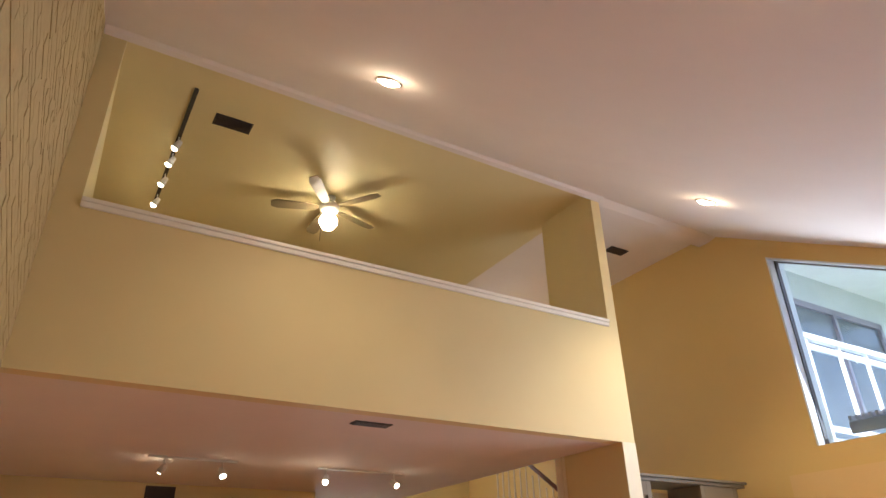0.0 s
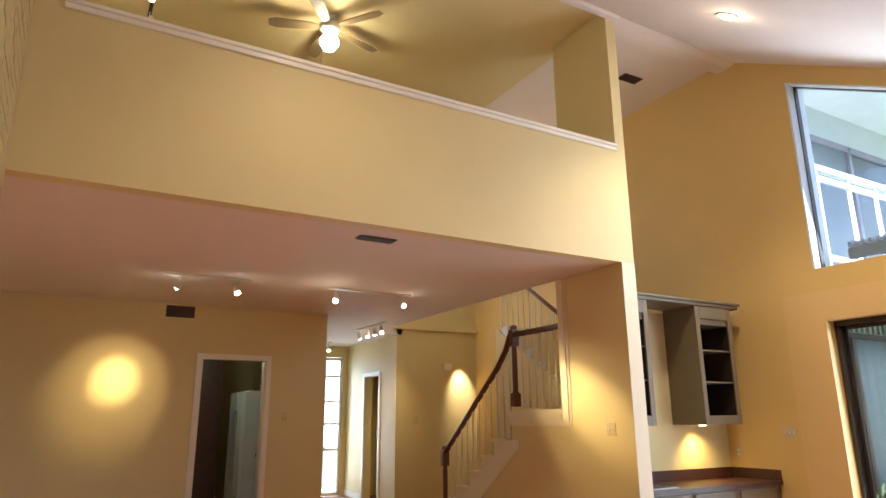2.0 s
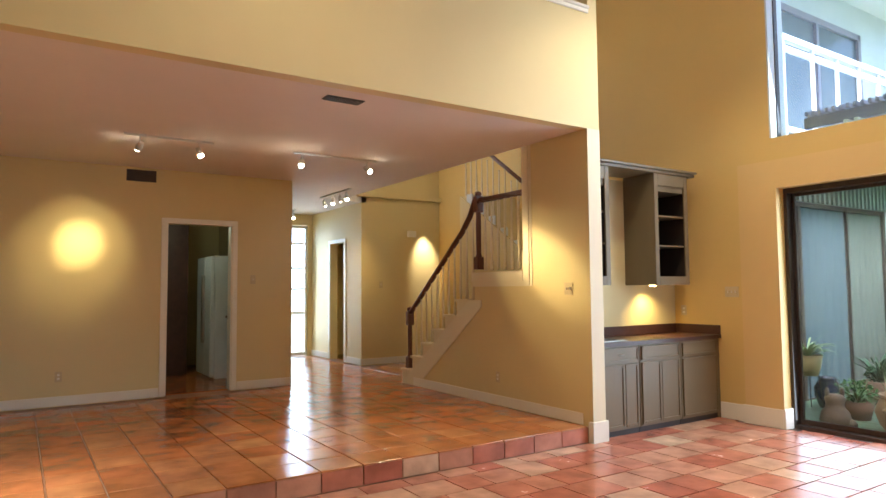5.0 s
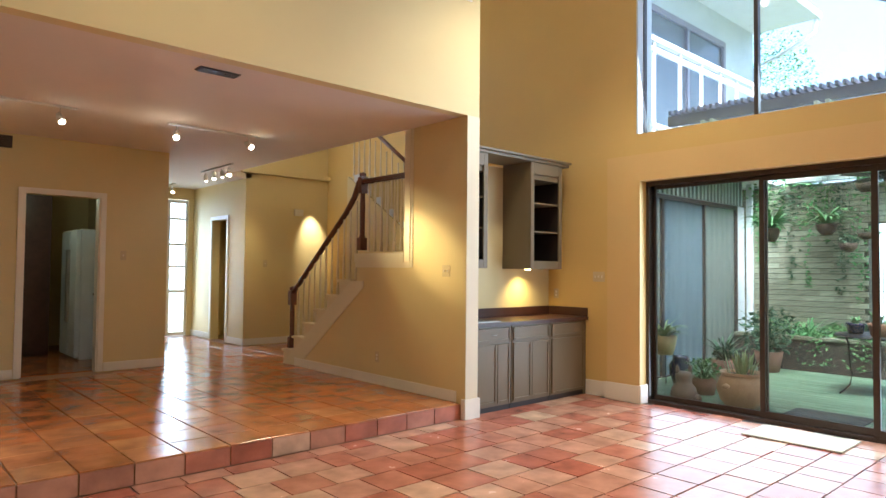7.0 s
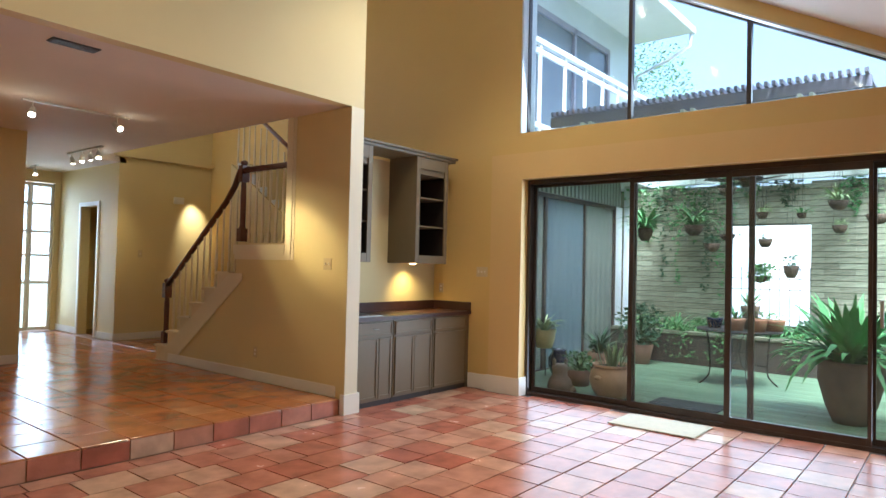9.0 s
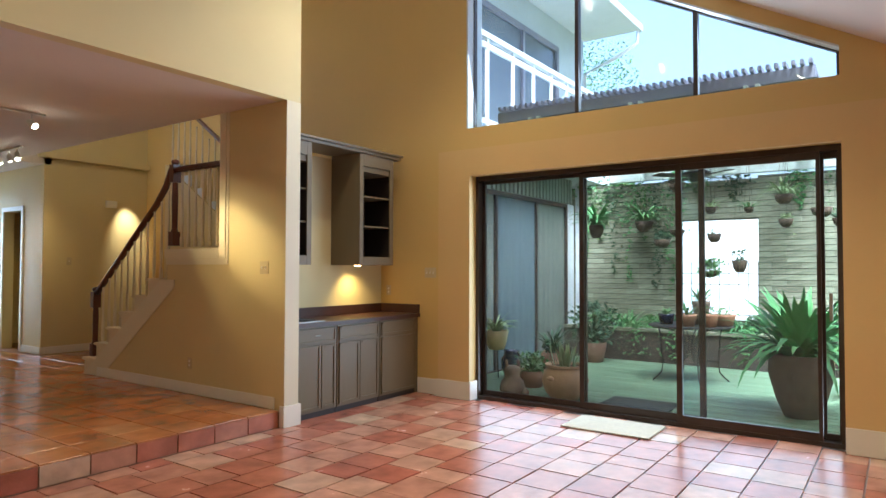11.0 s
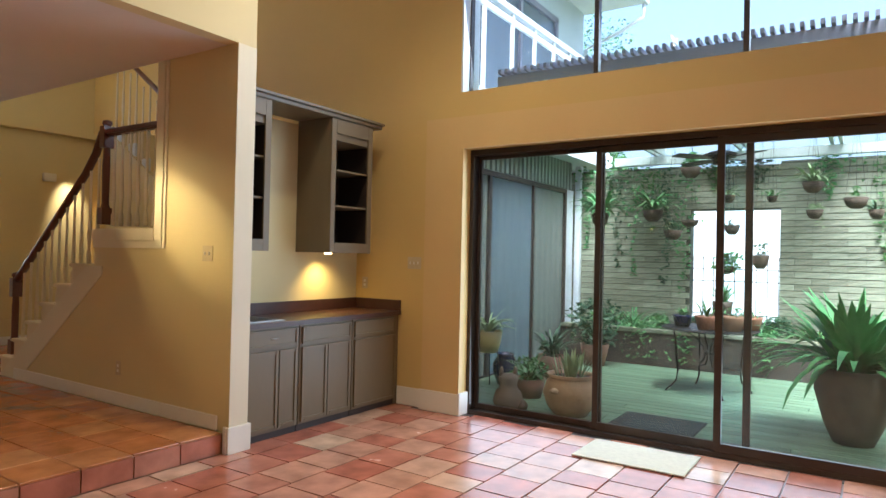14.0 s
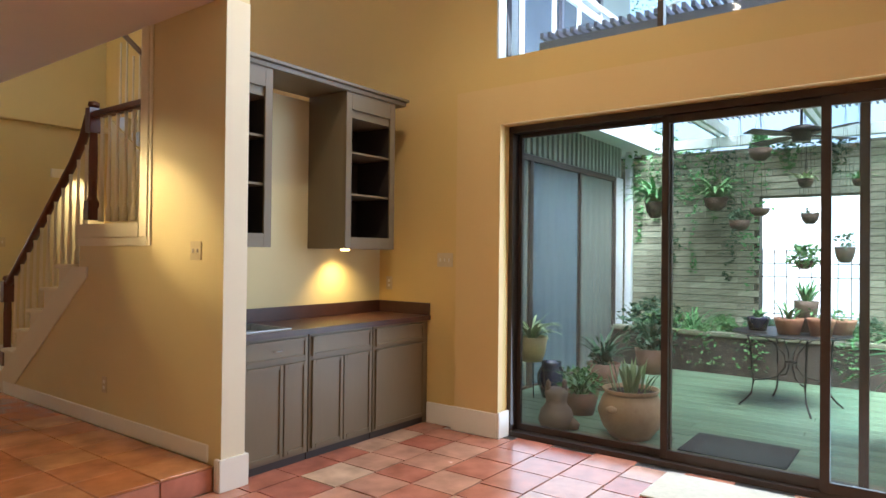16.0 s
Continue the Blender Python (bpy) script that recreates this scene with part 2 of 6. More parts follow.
M_CURTAINTAN = surface("dull_tan_panel", (0.20, 0.20, 0.165), (0.16, 0.155, 0.13), 0.5, 2, 60, 0.1)
M_SKYCARD = glowing("hazy_sky", (0.62, 0.80, 1.0), 0.8)
M_WINGBLUE = surface("pale_blue_grey_paint", (0.50, 0.58, 0.62), (0.44, 0.52, 0.56), 0.6, 2, 60, 0.1)
M_DARKPANE = surface("blue_grey_window_pane", (0.12, 0.15, 0.19), (0.09, 0.12, 0.15), 0.1, 2, 60, 0.0)


def leaf_material(name, a, b, rough=0.6):
    m = surface(name, a, b, rough, 6, 40, 0.1, spread=0.15)
    p = m.node_tree.nodes["Principled BSDF"]
    p.inputs["Subsurface Weight"].default_value = 0.0
    p.inputs["Transmission Weight"].default_value = 0.0
    return m


M_LEAF = leaf_material("fern_green", (0.10, 0.25, 0.075), (0.05, 0.15, 0.04))
M_LEAFBRIGHT = leaf_material("bright_green", (0.13, 0.36, 0.12), (0.07, 0.22, 0.075))
M_LEAFDARK = leaf_material("dark_green", (0.04, 0.11, 0.05), (0.025, 0.07, 0.03))
M_LEAFPALE = leaf_material("pale_striped_green", (0.34, 0.42, 0.22), (0.16, 0.28, 0.10))


def tile_material(name, colours, rough):
    """Fired clay that differs from tile to tile, with cloudy fire marks and a worn waxy gloss."""
    m, nt, p = nodes_of(name)
    oi = nt.nodes.new("ShaderNodeObjectInfo")
    cr = nt.nodes.new("ShaderNodeValToRGB")
    cr.color_ramp.interpolation = "LINEAR"
    els = cr.color_ramp.elements
    while len(els) < len(colours):
        els.new(0.5)
    for i, c in enumerate(colours):
        els[i].position, els[i].color = i / (len(colours) - 1), (*c, 1)
    nt.links.new(oi.outputs["Random"], cr.inputs[0])
    tc = nt.nodes.new("ShaderNodeNewGeometry")
    n1 = node(nt, "ShaderNodeTexNoise", Scale=5.0, Detail=4.0)
    n2 = node(nt, "ShaderNodeTexNoise", Scale=60.0, Detail=3.0)
    nt.links.new(tc.outputs["Position"], n1.inputs["Vector"])
    nt.links.new(tc.outputs["Position"], n2.inputs["Vector"])
    hsv = nt.nodes.new("ShaderNodeHueSaturation")
    r = nt.nodes.new("ShaderNodeMapRange")
    r.inputs["From Min"].default_value, r.inputs["From Max"].default_value = 0.3, 0.7
    r.inputs["To Min"].default_value, r.inputs["To Max"].default_value = 0.72, 1.22
    nt.links.new(n1.outputs["Fac"], r.inputs["Value"])
    nt.links.new(r.outputs[0], hsv.inputs["Value"])
    nt.links.new(cr.outputs[0], hsv.inputs["Color"])
    nt.links.new(hsv.outputs[0], p.inputs["Base Color"])
    rr = nt.nodes.new("ShaderNodeMapRange")
    rr.inputs["To Min"].default_value, rr.inputs["To Max"].default_value = rough * 0.6, rough * 1.5
    nt.links.new(n1.outputs["Fac"], rr.inputs["Value"])
    nt.links.new(rr.outputs[0], p.inputs["Roughness"])
    bp = nt.nodes.new("ShaderNodeBump")
    bp.inputs["Strength"].default_value, bp.inputs["Distance"].default_value = 0.25, 0.004
    ad = nt.nodes.new("ShaderNodeMath")
    nt.links.new(n1.outputs["Fac"], ad.inputs[0])
    nt.links.new(n2.outputs["Fac"], ad.inputs[1])
    nt.links.new(ad.outputs[0], bp.inputs["Height"])
    nt.links.new(bp.outputs[0], p.inputs["Normal"])
    return m


M_TILE = tile_material("saltillo_rose", [(0.36, 0.10, 0.062), (0.44, 0.16, 0.10), (0.40, 0.115, 0.07), (0.52, 0.27, 0.18), (0.42, 0.145, 0.09), (0.60, 0.40, 0.27), (0.38, 0.105, 0.065)], 0.22)
M_TILE2 = tile_material("saltillo_orange", [(0.40, 0.125, 0.038), (0.45, 0.16, 0.05), (0.42, 0.135, 0.04), (0.50, 0.21, 0.075), (0.40, 0.125, 0.04)], 0.16)

# ---- geometry helpers ----


def add_box(bm, x0, x1, y0, y1, z0, z1):
    vs = [bm.verts.new((x, y, z)) for z in (z0, z1) for y in (y0, y1) for x in (x0, x1)]
    for f in ((0, 2, 3, 1), (4, 5, 7, 6), (0, 1, 5, 4), (2, 6, 7, 3), (0, 4, 6, 2), (1, 3, 7, 5)):
        bm.faces.new([vs[i] for i in f])
    return vs


def add_prism(bm, pts, axis, a, b):
    """The polygon pts, in the two axes that are left, drawn out along axis from a to b."""
    def at(p, v):
        return {"x": (v, p[0], p[1]), "y": (p[0], v, p[1]), "z": (p[0], p[1], v)}[axis]
    lo = [bm.verts.new(at(p, a)) for p in pts]
    hi = [bm.verts.new(at(p, b)) for p in pts]
    bm.faces.new(lo)
    bm.faces.new(hi[::-1])
    for i in range(len(pts)):
        j = (i + 1) % len(pts)
        bm.faces.new((lo[i], hi[i], hi[j], lo[j]))


def add_tube(bm, path, radius, sides=8, caps=True):
    """A round bar along path; radius is one number or one for each point."""
    path = [Vector(p) for p in path]
    rings = []
    for i, p in enumerate(path):
        d = (path[min(i + 1, len(path) - 1)] - path[max(i - 1, 0)]).normalized()
        u = d.cross(Vector((0, 0, 1)))
        if u.length < 0.05:
            u = d.cross(Vector((1, 0, 0)))
        u.normalize()
        v = d.cross(u)
        r = radius[i] if isinstance(radius, (list, tuple)) else radius
        rings.append([bm.verts.new(p + r * (math.cos(k * math.tau / sides) * u + math.sin(k * math.tau / sides) * v)) for k in range(sides)])
    for a, b in zip(rings, rings[1:]):
        for k in range(sides):
            bm.faces.new((a[k], a[(k + 1) % sides], b[(k + 1) % sides], b[k]))
    if caps:
        bm.faces.new(rings[0][::-1])
        bm.faces.new(rings[-1])


def add_lathe(bm, profile, centre=(0, 0, 0), sides=24):
    """profile: (radius, z) from the bottom to the top; closed at radius 0."""
    cx, cy, cz = centre
    rings = []
    for r, z in profile:
        if r < 1e-5:
            rings.append([bm.verts.new((cx, cy, cz + z))])
        else:
            rings.append([bm.verts.new((cx + r * math.cos(k * math.tau / sides), cy + r * math.sin(k * math.tau / sides), cz + z)) for k in range(sides)])
    for a, b in zip(rings, rings[1:]):
        for k in range(sides):
            k2 = (k + 1) % sides
            if len(a) == 1 and len(b) == 1:
                continue
            if len(a) == 1:
                bm.faces.new((a[0], b[k2], b[k]))
            elif len(b) == 1:
                bm.faces.new((a[k], a[k2], b[0]))
            else:
                bm.faces.new((a[k], a[k2], b[k2], b[k]))


def part(name, bm, material, parent=None, label="", bevel=0.0, smooth=False, kind="", category=""):
    """Links a bmesh as one mesh object."""
    if bevel:
        bmesh.ops.bevel(bm, geom=[e for e in bm.edges], offset=bevel, segments=2, affect="EDGES", clamp_overlap=True)
    bmesh.ops.recalc_face_normals(bm, faces=bm.faces)
    me = bpy.data.meshes.new(name)
    bm.to_mesh(me)
    bm.free()
    if smooth:
        for f in me.polygons:
            f.use_smooth = True
    me.materials.append(material)
    ob = new(name, me)
    if parent:
        ob.parent = parent
    return tagged(ob, label, category, "", kind)


def box_part(name, dims, material, parent=None, label="", bevel=0.0, **more):
    bm = bmesh.new()
    add_box(bm, *dims)
    return part(name, bm, material, parent, label, bevel, **more)


def thing(name, at, label, category, group="", turn=0.0):
    ob = new(name)
    ob.location, ob.rotation_euler = at, (0, 0, radians(turn))
    ob.empty_display_size = 0.1
    return tagged(ob, label, category, group)


def structure(name, bm, material, label="", **more):
    return part(name, bm, material, None, label, kind="structure", category=more.pop("category", name.split("_")[0]), **more)


# ---- plan, in metres ----
XL = -0.42                     # brick wall
XW = 6.40                      # patio wall, inner face
YP = 4.60                      # front of the loft wall
YK = 8.81                      # kitchen wall
YS = 10.30                     # wall behind the stairs
YH = 12.50                     # end of the hall
XS, XS2 = 4.37, 4.53         # stair side wall
XK = 3.05                      # corner of kitchen wall and hall
ZU = 0.15                      # upper floor
ZC = 2.91                      # ceiling under the loft
ZF = 5.60                      # flat high ceiling
YB = -1.0                      # closing wall behind the camera
XH = 4.82                      # hallway wall
ZL = 4.06                      # top of the loft parapet
DY0, DY1, DZ = 0.50, 3.93, 2.41  # patio door opening


def slope_z(y):
    return 3.26 + 0.555 * (y - 0.45)


# floors
bm = bmesh.new()
add_box(bm, -0.7, 6.60, YB - 0.2, YP + 0.1, -0.2, -0.012)
add_box(bm, XS2 - 0.05, 6.60, YP + 0.1, 5.3, -0.2, -0.012)
structure("floor", bm, M_GROUT, "dark grout bed under rose clay floor tiles")
bm = bmesh.new()
add_box(bm, -1.2, XS2 - 0.03, YP + 0.06, 12.7, -0.2, ZU - 0.012)
add_box(bm, XS2 - 0.03, 7.2, 5.34, 12.7, -0.2, ZU - 0.012)
structure("floor_upper", bm, M_GROUT2, "dark grout bed of the raised clay tile floor", category="floor")

# ceilings
bm = bmesh.new()
add_prism(bm, [(YB - 0.2, slope_z(YB - 0.2)), (4.66, slope_z(4.66)), (4.66, slope_z(4.66) + 0.15), (YB - 0.2, slope_z(YB - 0.2) + 0.15)], "x", -0.7, 6.7)
structure("ceiling_sloped", bm, M_CEIL, "high sloped ceiling painted pale pinkish white", category="ceiling")
bm = bmesh.new()
add_box(bm, XS2, 6.7, 4.66, YS + 0.2, ZF, ZF + 0.15)
structure("ceiling_flat", bm, M_CEIL, "flat high ceiling over the stairwell", category="ceiling")
box_part("ceiling_loft", (-0.7, XS2, 4.66, YS + 0.2, ZF, ZF + 0.15), M_WALL, None, "yellow painted loft ceiling", kind="structure", category="ceiling")
bm = bmesh.new()
add_box(bm, -1.2, XS, YP + 0.12, YK + 0.01, ZC, ZC + 0.25)
add_box(bm, XK, XS, YK + 0.01, YS, ZC, ZC + 0.25)
add_box(bm, XK, XH + 0.1, YS, YH + 0.2, ZC, ZC + 0.25)
structure("ceiling_soffit", bm, M_CEIL, "low pinkish ceiling under the loft", category="ceiling")

# walls
HD0, HD1 = 10.98, 11.60      # narrow hallway doorway
WY = YP + 0.12
bm = bmesh.new()
add_box(bm, -1.2, XS2, YP, WY, ZC, ZL)
add_box(bm, XS, XS2, YP, WY, 0.0, ZC)
add_box(bm, 4.41, XS2, YP, WY, ZL, slope_z(4.66))
add_box(bm, XL - 0.2, -0.26, YP, WY, ZL, slope_z(4.66))
structure("wall_loft", bm, M_WALL, "tall cream-yellow wall with an open loft above")
bm = bmesh.new()
add_prism(bm, [(WY, 0.0), (7.80, 0.0), (7.80, 0.17), (6.42, 1.29), (6.42, 1.50), (5.56, 1.51), (5.46, 1.51), (5.46, ZC), (WY, ZC)], "x", XS, XS2)
structure("wall_stair_side", bm, M_WALL, "yellow wall beside the stairs with a baluster opening")
box_part("wall_loft_side", (4.41, XS2, WY, 5.44, ZC + 0.001, ZF), M_WALL, None, "short yellow wall at the end of the loft", kind="structure", category="wall")
bm = bmesh.new()
D0, D1, DT = 1.46, 2.25, 2.25
add_box(bm, -1.2, D0, YK, YK + 0.14, 0, ZC)
add_box(bm, D1, XK, YK, YK + 0.14, 0, ZC)
add_box(bm, D0, D1, YK, YK + 0.14, DT, ZC)
add_box(bm, XK - 0.14, XK, YK + 0.14, YH, 0, ZC)
structure("wall_kitchen", bm, M_WALL, "yellow wall with an open doorway to the kitchen")
box_part("wall_left_low", (-1.2, -1.0, WY, YK, 0, ZC), M_WALL, None, "yellow wall under the loft", kind="structure", category="wall")
bm = bmesh.new()
add_box(bm, XH + 0.14, 6.6, YS, YS + 0.14, 0, ZF)
add_box(bm, XS, XH + 0.14, YS, YS + 0.14, ZC + 0.25, ZF)
structure("wall_stair_back", bm, M_WALL, "yellow wall behind the stairs")
bm = bmesh.new()
add_box(bm, XH, XH + 0.14, YS, HD0, 0, ZC + 0.25)
add_box(bm, XH, XH + 0.14, HD1, YH, 0, ZC)
add_box(bm, XH, XH + 0.14, HD0, HD1, 2.27, ZC)
structure("wall_hall", bm, M_WALL, "yellow hallway wall with a narrow doorway")
bm = bmesh.new()
add_box(bm, XK - 0.2, 3.99, YH, YH + 0.14, 0, ZC)
add_box(bm, 3.99, 4.73, YH, YH + 0.14, 2.70, ZC)
add_box(bm, 4.73, 5.2, YH, YH + 0.14, 0, ZC)
structure("wall_hall_end", bm, M_WALL, "yellow end wall of the hallway round a glass door")
box_part("wall_loft_back", (-0.4, XS, 8.0, 8.14, ZC + 0.25, ZF), M_WALL, None, "yellow back wall of the loft", kind="structure", category="wall")
box_part("wall_loft_left", (-0.42, -0.27, WY, 8.0, ZC + 0.25, ZF), M_WALL, None, "yellow end wall of the loft", kind="structure", category="wall")
# patio wall
bm = bmesh.new()
XO = 6.66
U0, U1, UZ = 0.51, 4.00, 2.94


def uw_top(y):
    return 3.17 + 0.525 * (y - 0.5)


add_box(bm, XW, XO, YB, DY0, 0, DZ)
add_prism(bm, [(YB, DZ), (U0, DZ), (U0, slope_z(U0) + 0.05), (YB, slope_z(YB) + 0.05)], "x", XW, XO)
add_prism(bm, [(U0, DZ), (U1, DZ), (U1, UZ), (U0, UZ)], "x", XW, XO)
add_prism(bm, [(U0, uw_top(U0)), (U1, uw_top(U1)), (U1, slope_z(U1) + 0.05), (U0, slope_z(U0) + 0.05)], "x", XW, XO)
add_prism(bm, [(DY1, 0), (YS + 0.14, 0), (YS + 0.14, ZF), (4.66, ZF), (U1, slope_z(U1) + 0.05), (U1, DZ), (DY1, DZ)], "x", XW, XO)
structure("wall_patio", bm, M_GOLD, "golden yellow gable wall with patio door and trapezoid window")
bm = bmesh.new()
add_box(bm, 6.34, XW, DY1, 4.34, 0, 2.70)
add_box(bm, 6.34, XW, YB, DY0, 0, 2.70)
add_box(bm, 6.34, XW, DY0, DY1, DZ, 2.70)
structure("wall_door_surround", bm, M_BAND, "slightly raised golden wall band round the patio door")
box_part("wall_bar_back", (XS2, XW, 5.22, 5.33, 0, 2.60), M_BARWALL, None, "pale straw wall behind the wet bar", kind="structure", category="wall")
box_part("wall_stair_inner", (XS2, XW, 5.331, 5.43, 0, 2.60), M_WALL, None, "yellow wall at the stair landing", kind="structure", category="wall")
box_part("wall_behind", (-0.7, 6.7, YB - 0.15, YB, -0.1, 3.4), M_WALL, None, "yellow wall that closes the living room", kind="structure", category="wall")
box_part("wall_brick_core", (-0.7, XL - 0.004, YB, YP, -0.1, 5.62), M_BRICKIN, None, "tan painted brick chimney wall", kind="structure", category="wall")

# loft sill and floor
bm = bmesh.new()
add_box(bm, -0.26, 4.41, YP - 0.03, WY + 0.03, ZL, ZL + 0.03)
add_box(bm, -0.26, 4.41, YP - 0.018, YP, ZL - 0.04, ZL)
structure("trim_loft_sill", bm, M_TRIM, "white painted sill along the loft opening", category="trim", bevel=0.004)
box_part("floor_loft", (-0.42, XS, WY, 8.0, ZC + 0.26, ZC + 0.32), M_CEIL, None, "pale loft floor", kind="structure", category="floor")

# ---- trim ----
BH = 0.105
TB = 0.016


def trim_piece(name, dims, label, material=M_TRIM, bevel=0.004):
    return box_part(name, dims, material, None, label, bevel, kind="structure", category="baseboard" if "base" in name else "trim")


trim_piece("baseboard_kitchen", (-1.0, D0 - 0.07, YK - TB, YK, ZU, ZU + BH), "painted baseboard along the kitchen wall")
trim_piece("baseboard_kitchen_short", (D1 + 0.07, XK, YK - TB, YK, ZU, ZU + BH), "painted baseboard beside the kitchen doorway")
trim_piece("baseboard_stair_wall", (XS - TB, XS, WY, 7.80, ZU, ZU + BH), "painted baseboard along the stair wall")
trim_piece("baseboard_stair_back", (XH, XW, YS - TB, YS, ZU, ZU + BH), "painted baseboard behind the stairs")
trim_piece("baseboard_hall", (XH - TB, XH, YS, HD0 - 0.07, ZU, ZU + BH), "painted baseboard along the hallway wall")
trim_piece("baseboard_hall_corner", (XH - TB, XH - 0.001, YS - TB, YS, ZU, ZU + BH), "painted baseboard at the hallway corner")
trim_piece("baseboard_hall_far", (XH - TB, XH, HD1 + 0.07, YH, ZU, ZU + BH), "painted baseboard beyond the hallway doorway")
trim_piece("baseboard_bar_side", (XW - 0.02, XW, 4.36, 4.66, 0, 0.17), "tall cream baseboard beside the wet bar")
trim_piece("baseboard_patio", (6.318, 6.34, 3.93, 4.36, 0, 0.19), "tall cream baseboard beside the patio door")
trim_piece("baseboard_patio_end", (6.34, XW - 0.02, 4.34, 4.36, 0, 0.17), "tall cream baseboard return")
trim_piece("baseboard_patio_jamb", (6.318, 6.47, 3.906, 3.93, 0, 0.20), "tall cream baseboard return at the door jamb")
trim_piece("baseboard_patio_far", (6.318, 6.34, YB, 0.50, 0, 0.20), "tall cream baseboard beyond the patio door")
bm = bmesh.new()
add_box(bm, XS - 0.022, XS2 + 0.022, YP - 0.022, YP, 0, 0.19)
add_box(bm, XS2, XS2 + 0.022, YP, 4.65, 0, 0.19)
add_box(bm, XS - 0.022, XS, YP, YP + 0.04, 0, 0.19)
structure("baseboard_wall_end", bm, M_TRIM, "white plinth at the end of the dividing wall", bevel=0.004)
# thin sheet over the yellow wall end; its paler colour carries the door's daylight
trim_piece("lit_wall_end", (XS - 0.002, XS2 + 0.002, YP - 0.004, YP, 0.19, ZC), "end face of the dividing wall, cream with daylight put into its colour", M_CREAM, 0.001)
# doorway casings
for nm, (x0, x1), y, top in (("kitchen", (D0, D1), YK, DT),):
    for s, (a, b) in (("side", (x0 - 0.065, x0)), ("side", (x1, x1 + 0.065))):
        trim_piece("trim_%s_door" % nm, (a, b, y - 0.02, y, ZU, top), "cream painted door casing", bevel=0.005)
    trim_piece("trim_%s_door_head" % nm, (x0 - 0.065, x1 + 0.065, y - 0.02, y, top, top + 0.065), "cream painted door casing head", bevel=0.005)
    trim_piece("trim_%s_door_lining" % nm, (x0 - 0.001, x0 + 0.015, y, y + 0.14, ZU, top), "cream painted door lining", bevel=0.002)
    trim_piece("trim_%s_door_lining" % nm, (x1 - 0.015, x1 + 0.001, y, y + 0.14, ZU, top), "cream painted door lining", bevel=0.002)
for a, b in ((HD0 - 0.065, HD0), (HD1, HD1 + 0.065)):
    trim_piece("trim_hall_door", (XH - 0.02, XH, a, b, ZU, 2.27), "cream painted door casing in the hallway", bevel=0.005)
trim_piece("trim_hall_door_head", (XH - 0.02, XH, HD0 - 0.065, HD1 + 0.065, 2.27, 2.335), "cream painted casing head in the hallway", bevel=0.005)
box_part("floor_closet", (XH + 0.14, 6.1, 10.5, 12.4, ZU - 0.02, ZU), M_TILE2, None, "clay floor of the small side room", kind="structure", category="floor")
# unseen ceiling and side walls, added to keep sky light out
box_part("ceiling_closet", (XH + 0.14, 6.1, 10.45, 12.4, ZC, ZC + 0.1), M_CEIL, None, "added ceiling that closes the small side room", kind="structure", category="ceiling")
box_part("wall_closet_side", (XH + 0.14, 6.1, 10.45, 10.55, ZU - 0.1, ZC), M_GOLD, None, "added golden side wall of the small room", kind="structure", category="wall")
box_part("wall_closet_far", (XH + 0.14, 6.1, 12.2, 12.3, ZU - 0.1, ZC), M_GOLD, None, "added golden far wall of the small room", kind="structure", category="wall")
box_part("wall_closet", (5.85, 5.95, 10.55, 12.2, ZU - 0.1, ZC), M_GOLD, None, "golden wall of the small side room", kind="structure", category="wall")
# frame round the baluster opening
bm = bmesh.new()
add_box(bm, XS - 0.014, XS2 + 0.01, 5.44, 5.54, 1.50, ZC)
add_box(bm, XS - 0.008, XS, 5.40, 5.439, 1.44, ZC)
add_box(bm, XS - 0.014, XS2 + 0.01, 5.541, 6.46, 1.50, 1.60)
add_box(bm, XS - 0.008, XS, 5.44, 6.44, 1.44, 1.499)
structure("trim_stair_opening", bm, M_CREAM, "cream moulding round the stair baluster opening", bevel=0.004)
# ledge in the stairwell and a ridge moulding
trim_piece("trim_stairwell_ledge", (XH - 0.1, XW, YS - 0.10, YS, 3.0, 3.08), "yellow-cream ledge across the stairwell wall", M_WALL, 0.01)
bm = bmesh.new()
add_prism(bm, [(4.54, 5.535), (4.66, 5.51), (4.80, 5.51), (4.86, 5.60), (4.50, 5.60)], "x", XS2, XW)
add_prism(bm, [(4.51, 5.51), (4.54, 5.495), (4.599, 5.495), (4.599, 5.58), (4.49, 5.515)], "x", XL, XS2)
structure("trim_ridge", bm, M_CEIL, "low plaster ridge moulding across the high ceiling", category="trim")

# ---- patio door ----


def window_thing(name, at, label):
    return tagged(thing(name, at, label, "window"), kind="structure")


pd = tagged(thing("door_1", (6.53, 2.34, 0), "dark bronze aluminium sliding patio door with large glass panes", "sliding door"), kind="structure")
F0, F1 = 6.47 - 6.53, 6.60 - 6.53
Y = lambda y: y - 2.34
bm = bmesh.new()
add_box(bm, F0, F1, Y(DY0), Y(DY1), -0.005, 0.035)
add_box(bm, F0, F1, Y(DY0), Y(DY1), DZ - 0.05, DZ)
add_box(bm, F0, F1, Y(DY0), Y(DY0) + 0.035, 0.035, DZ - 0.05)
add_box(bm, F0, F1, Y(DY1) - 0.035, Y(DY1), 0.035, DZ - 0.05)
part("door_frame", bm, M_BRONZE, pd, bevel=0.002)


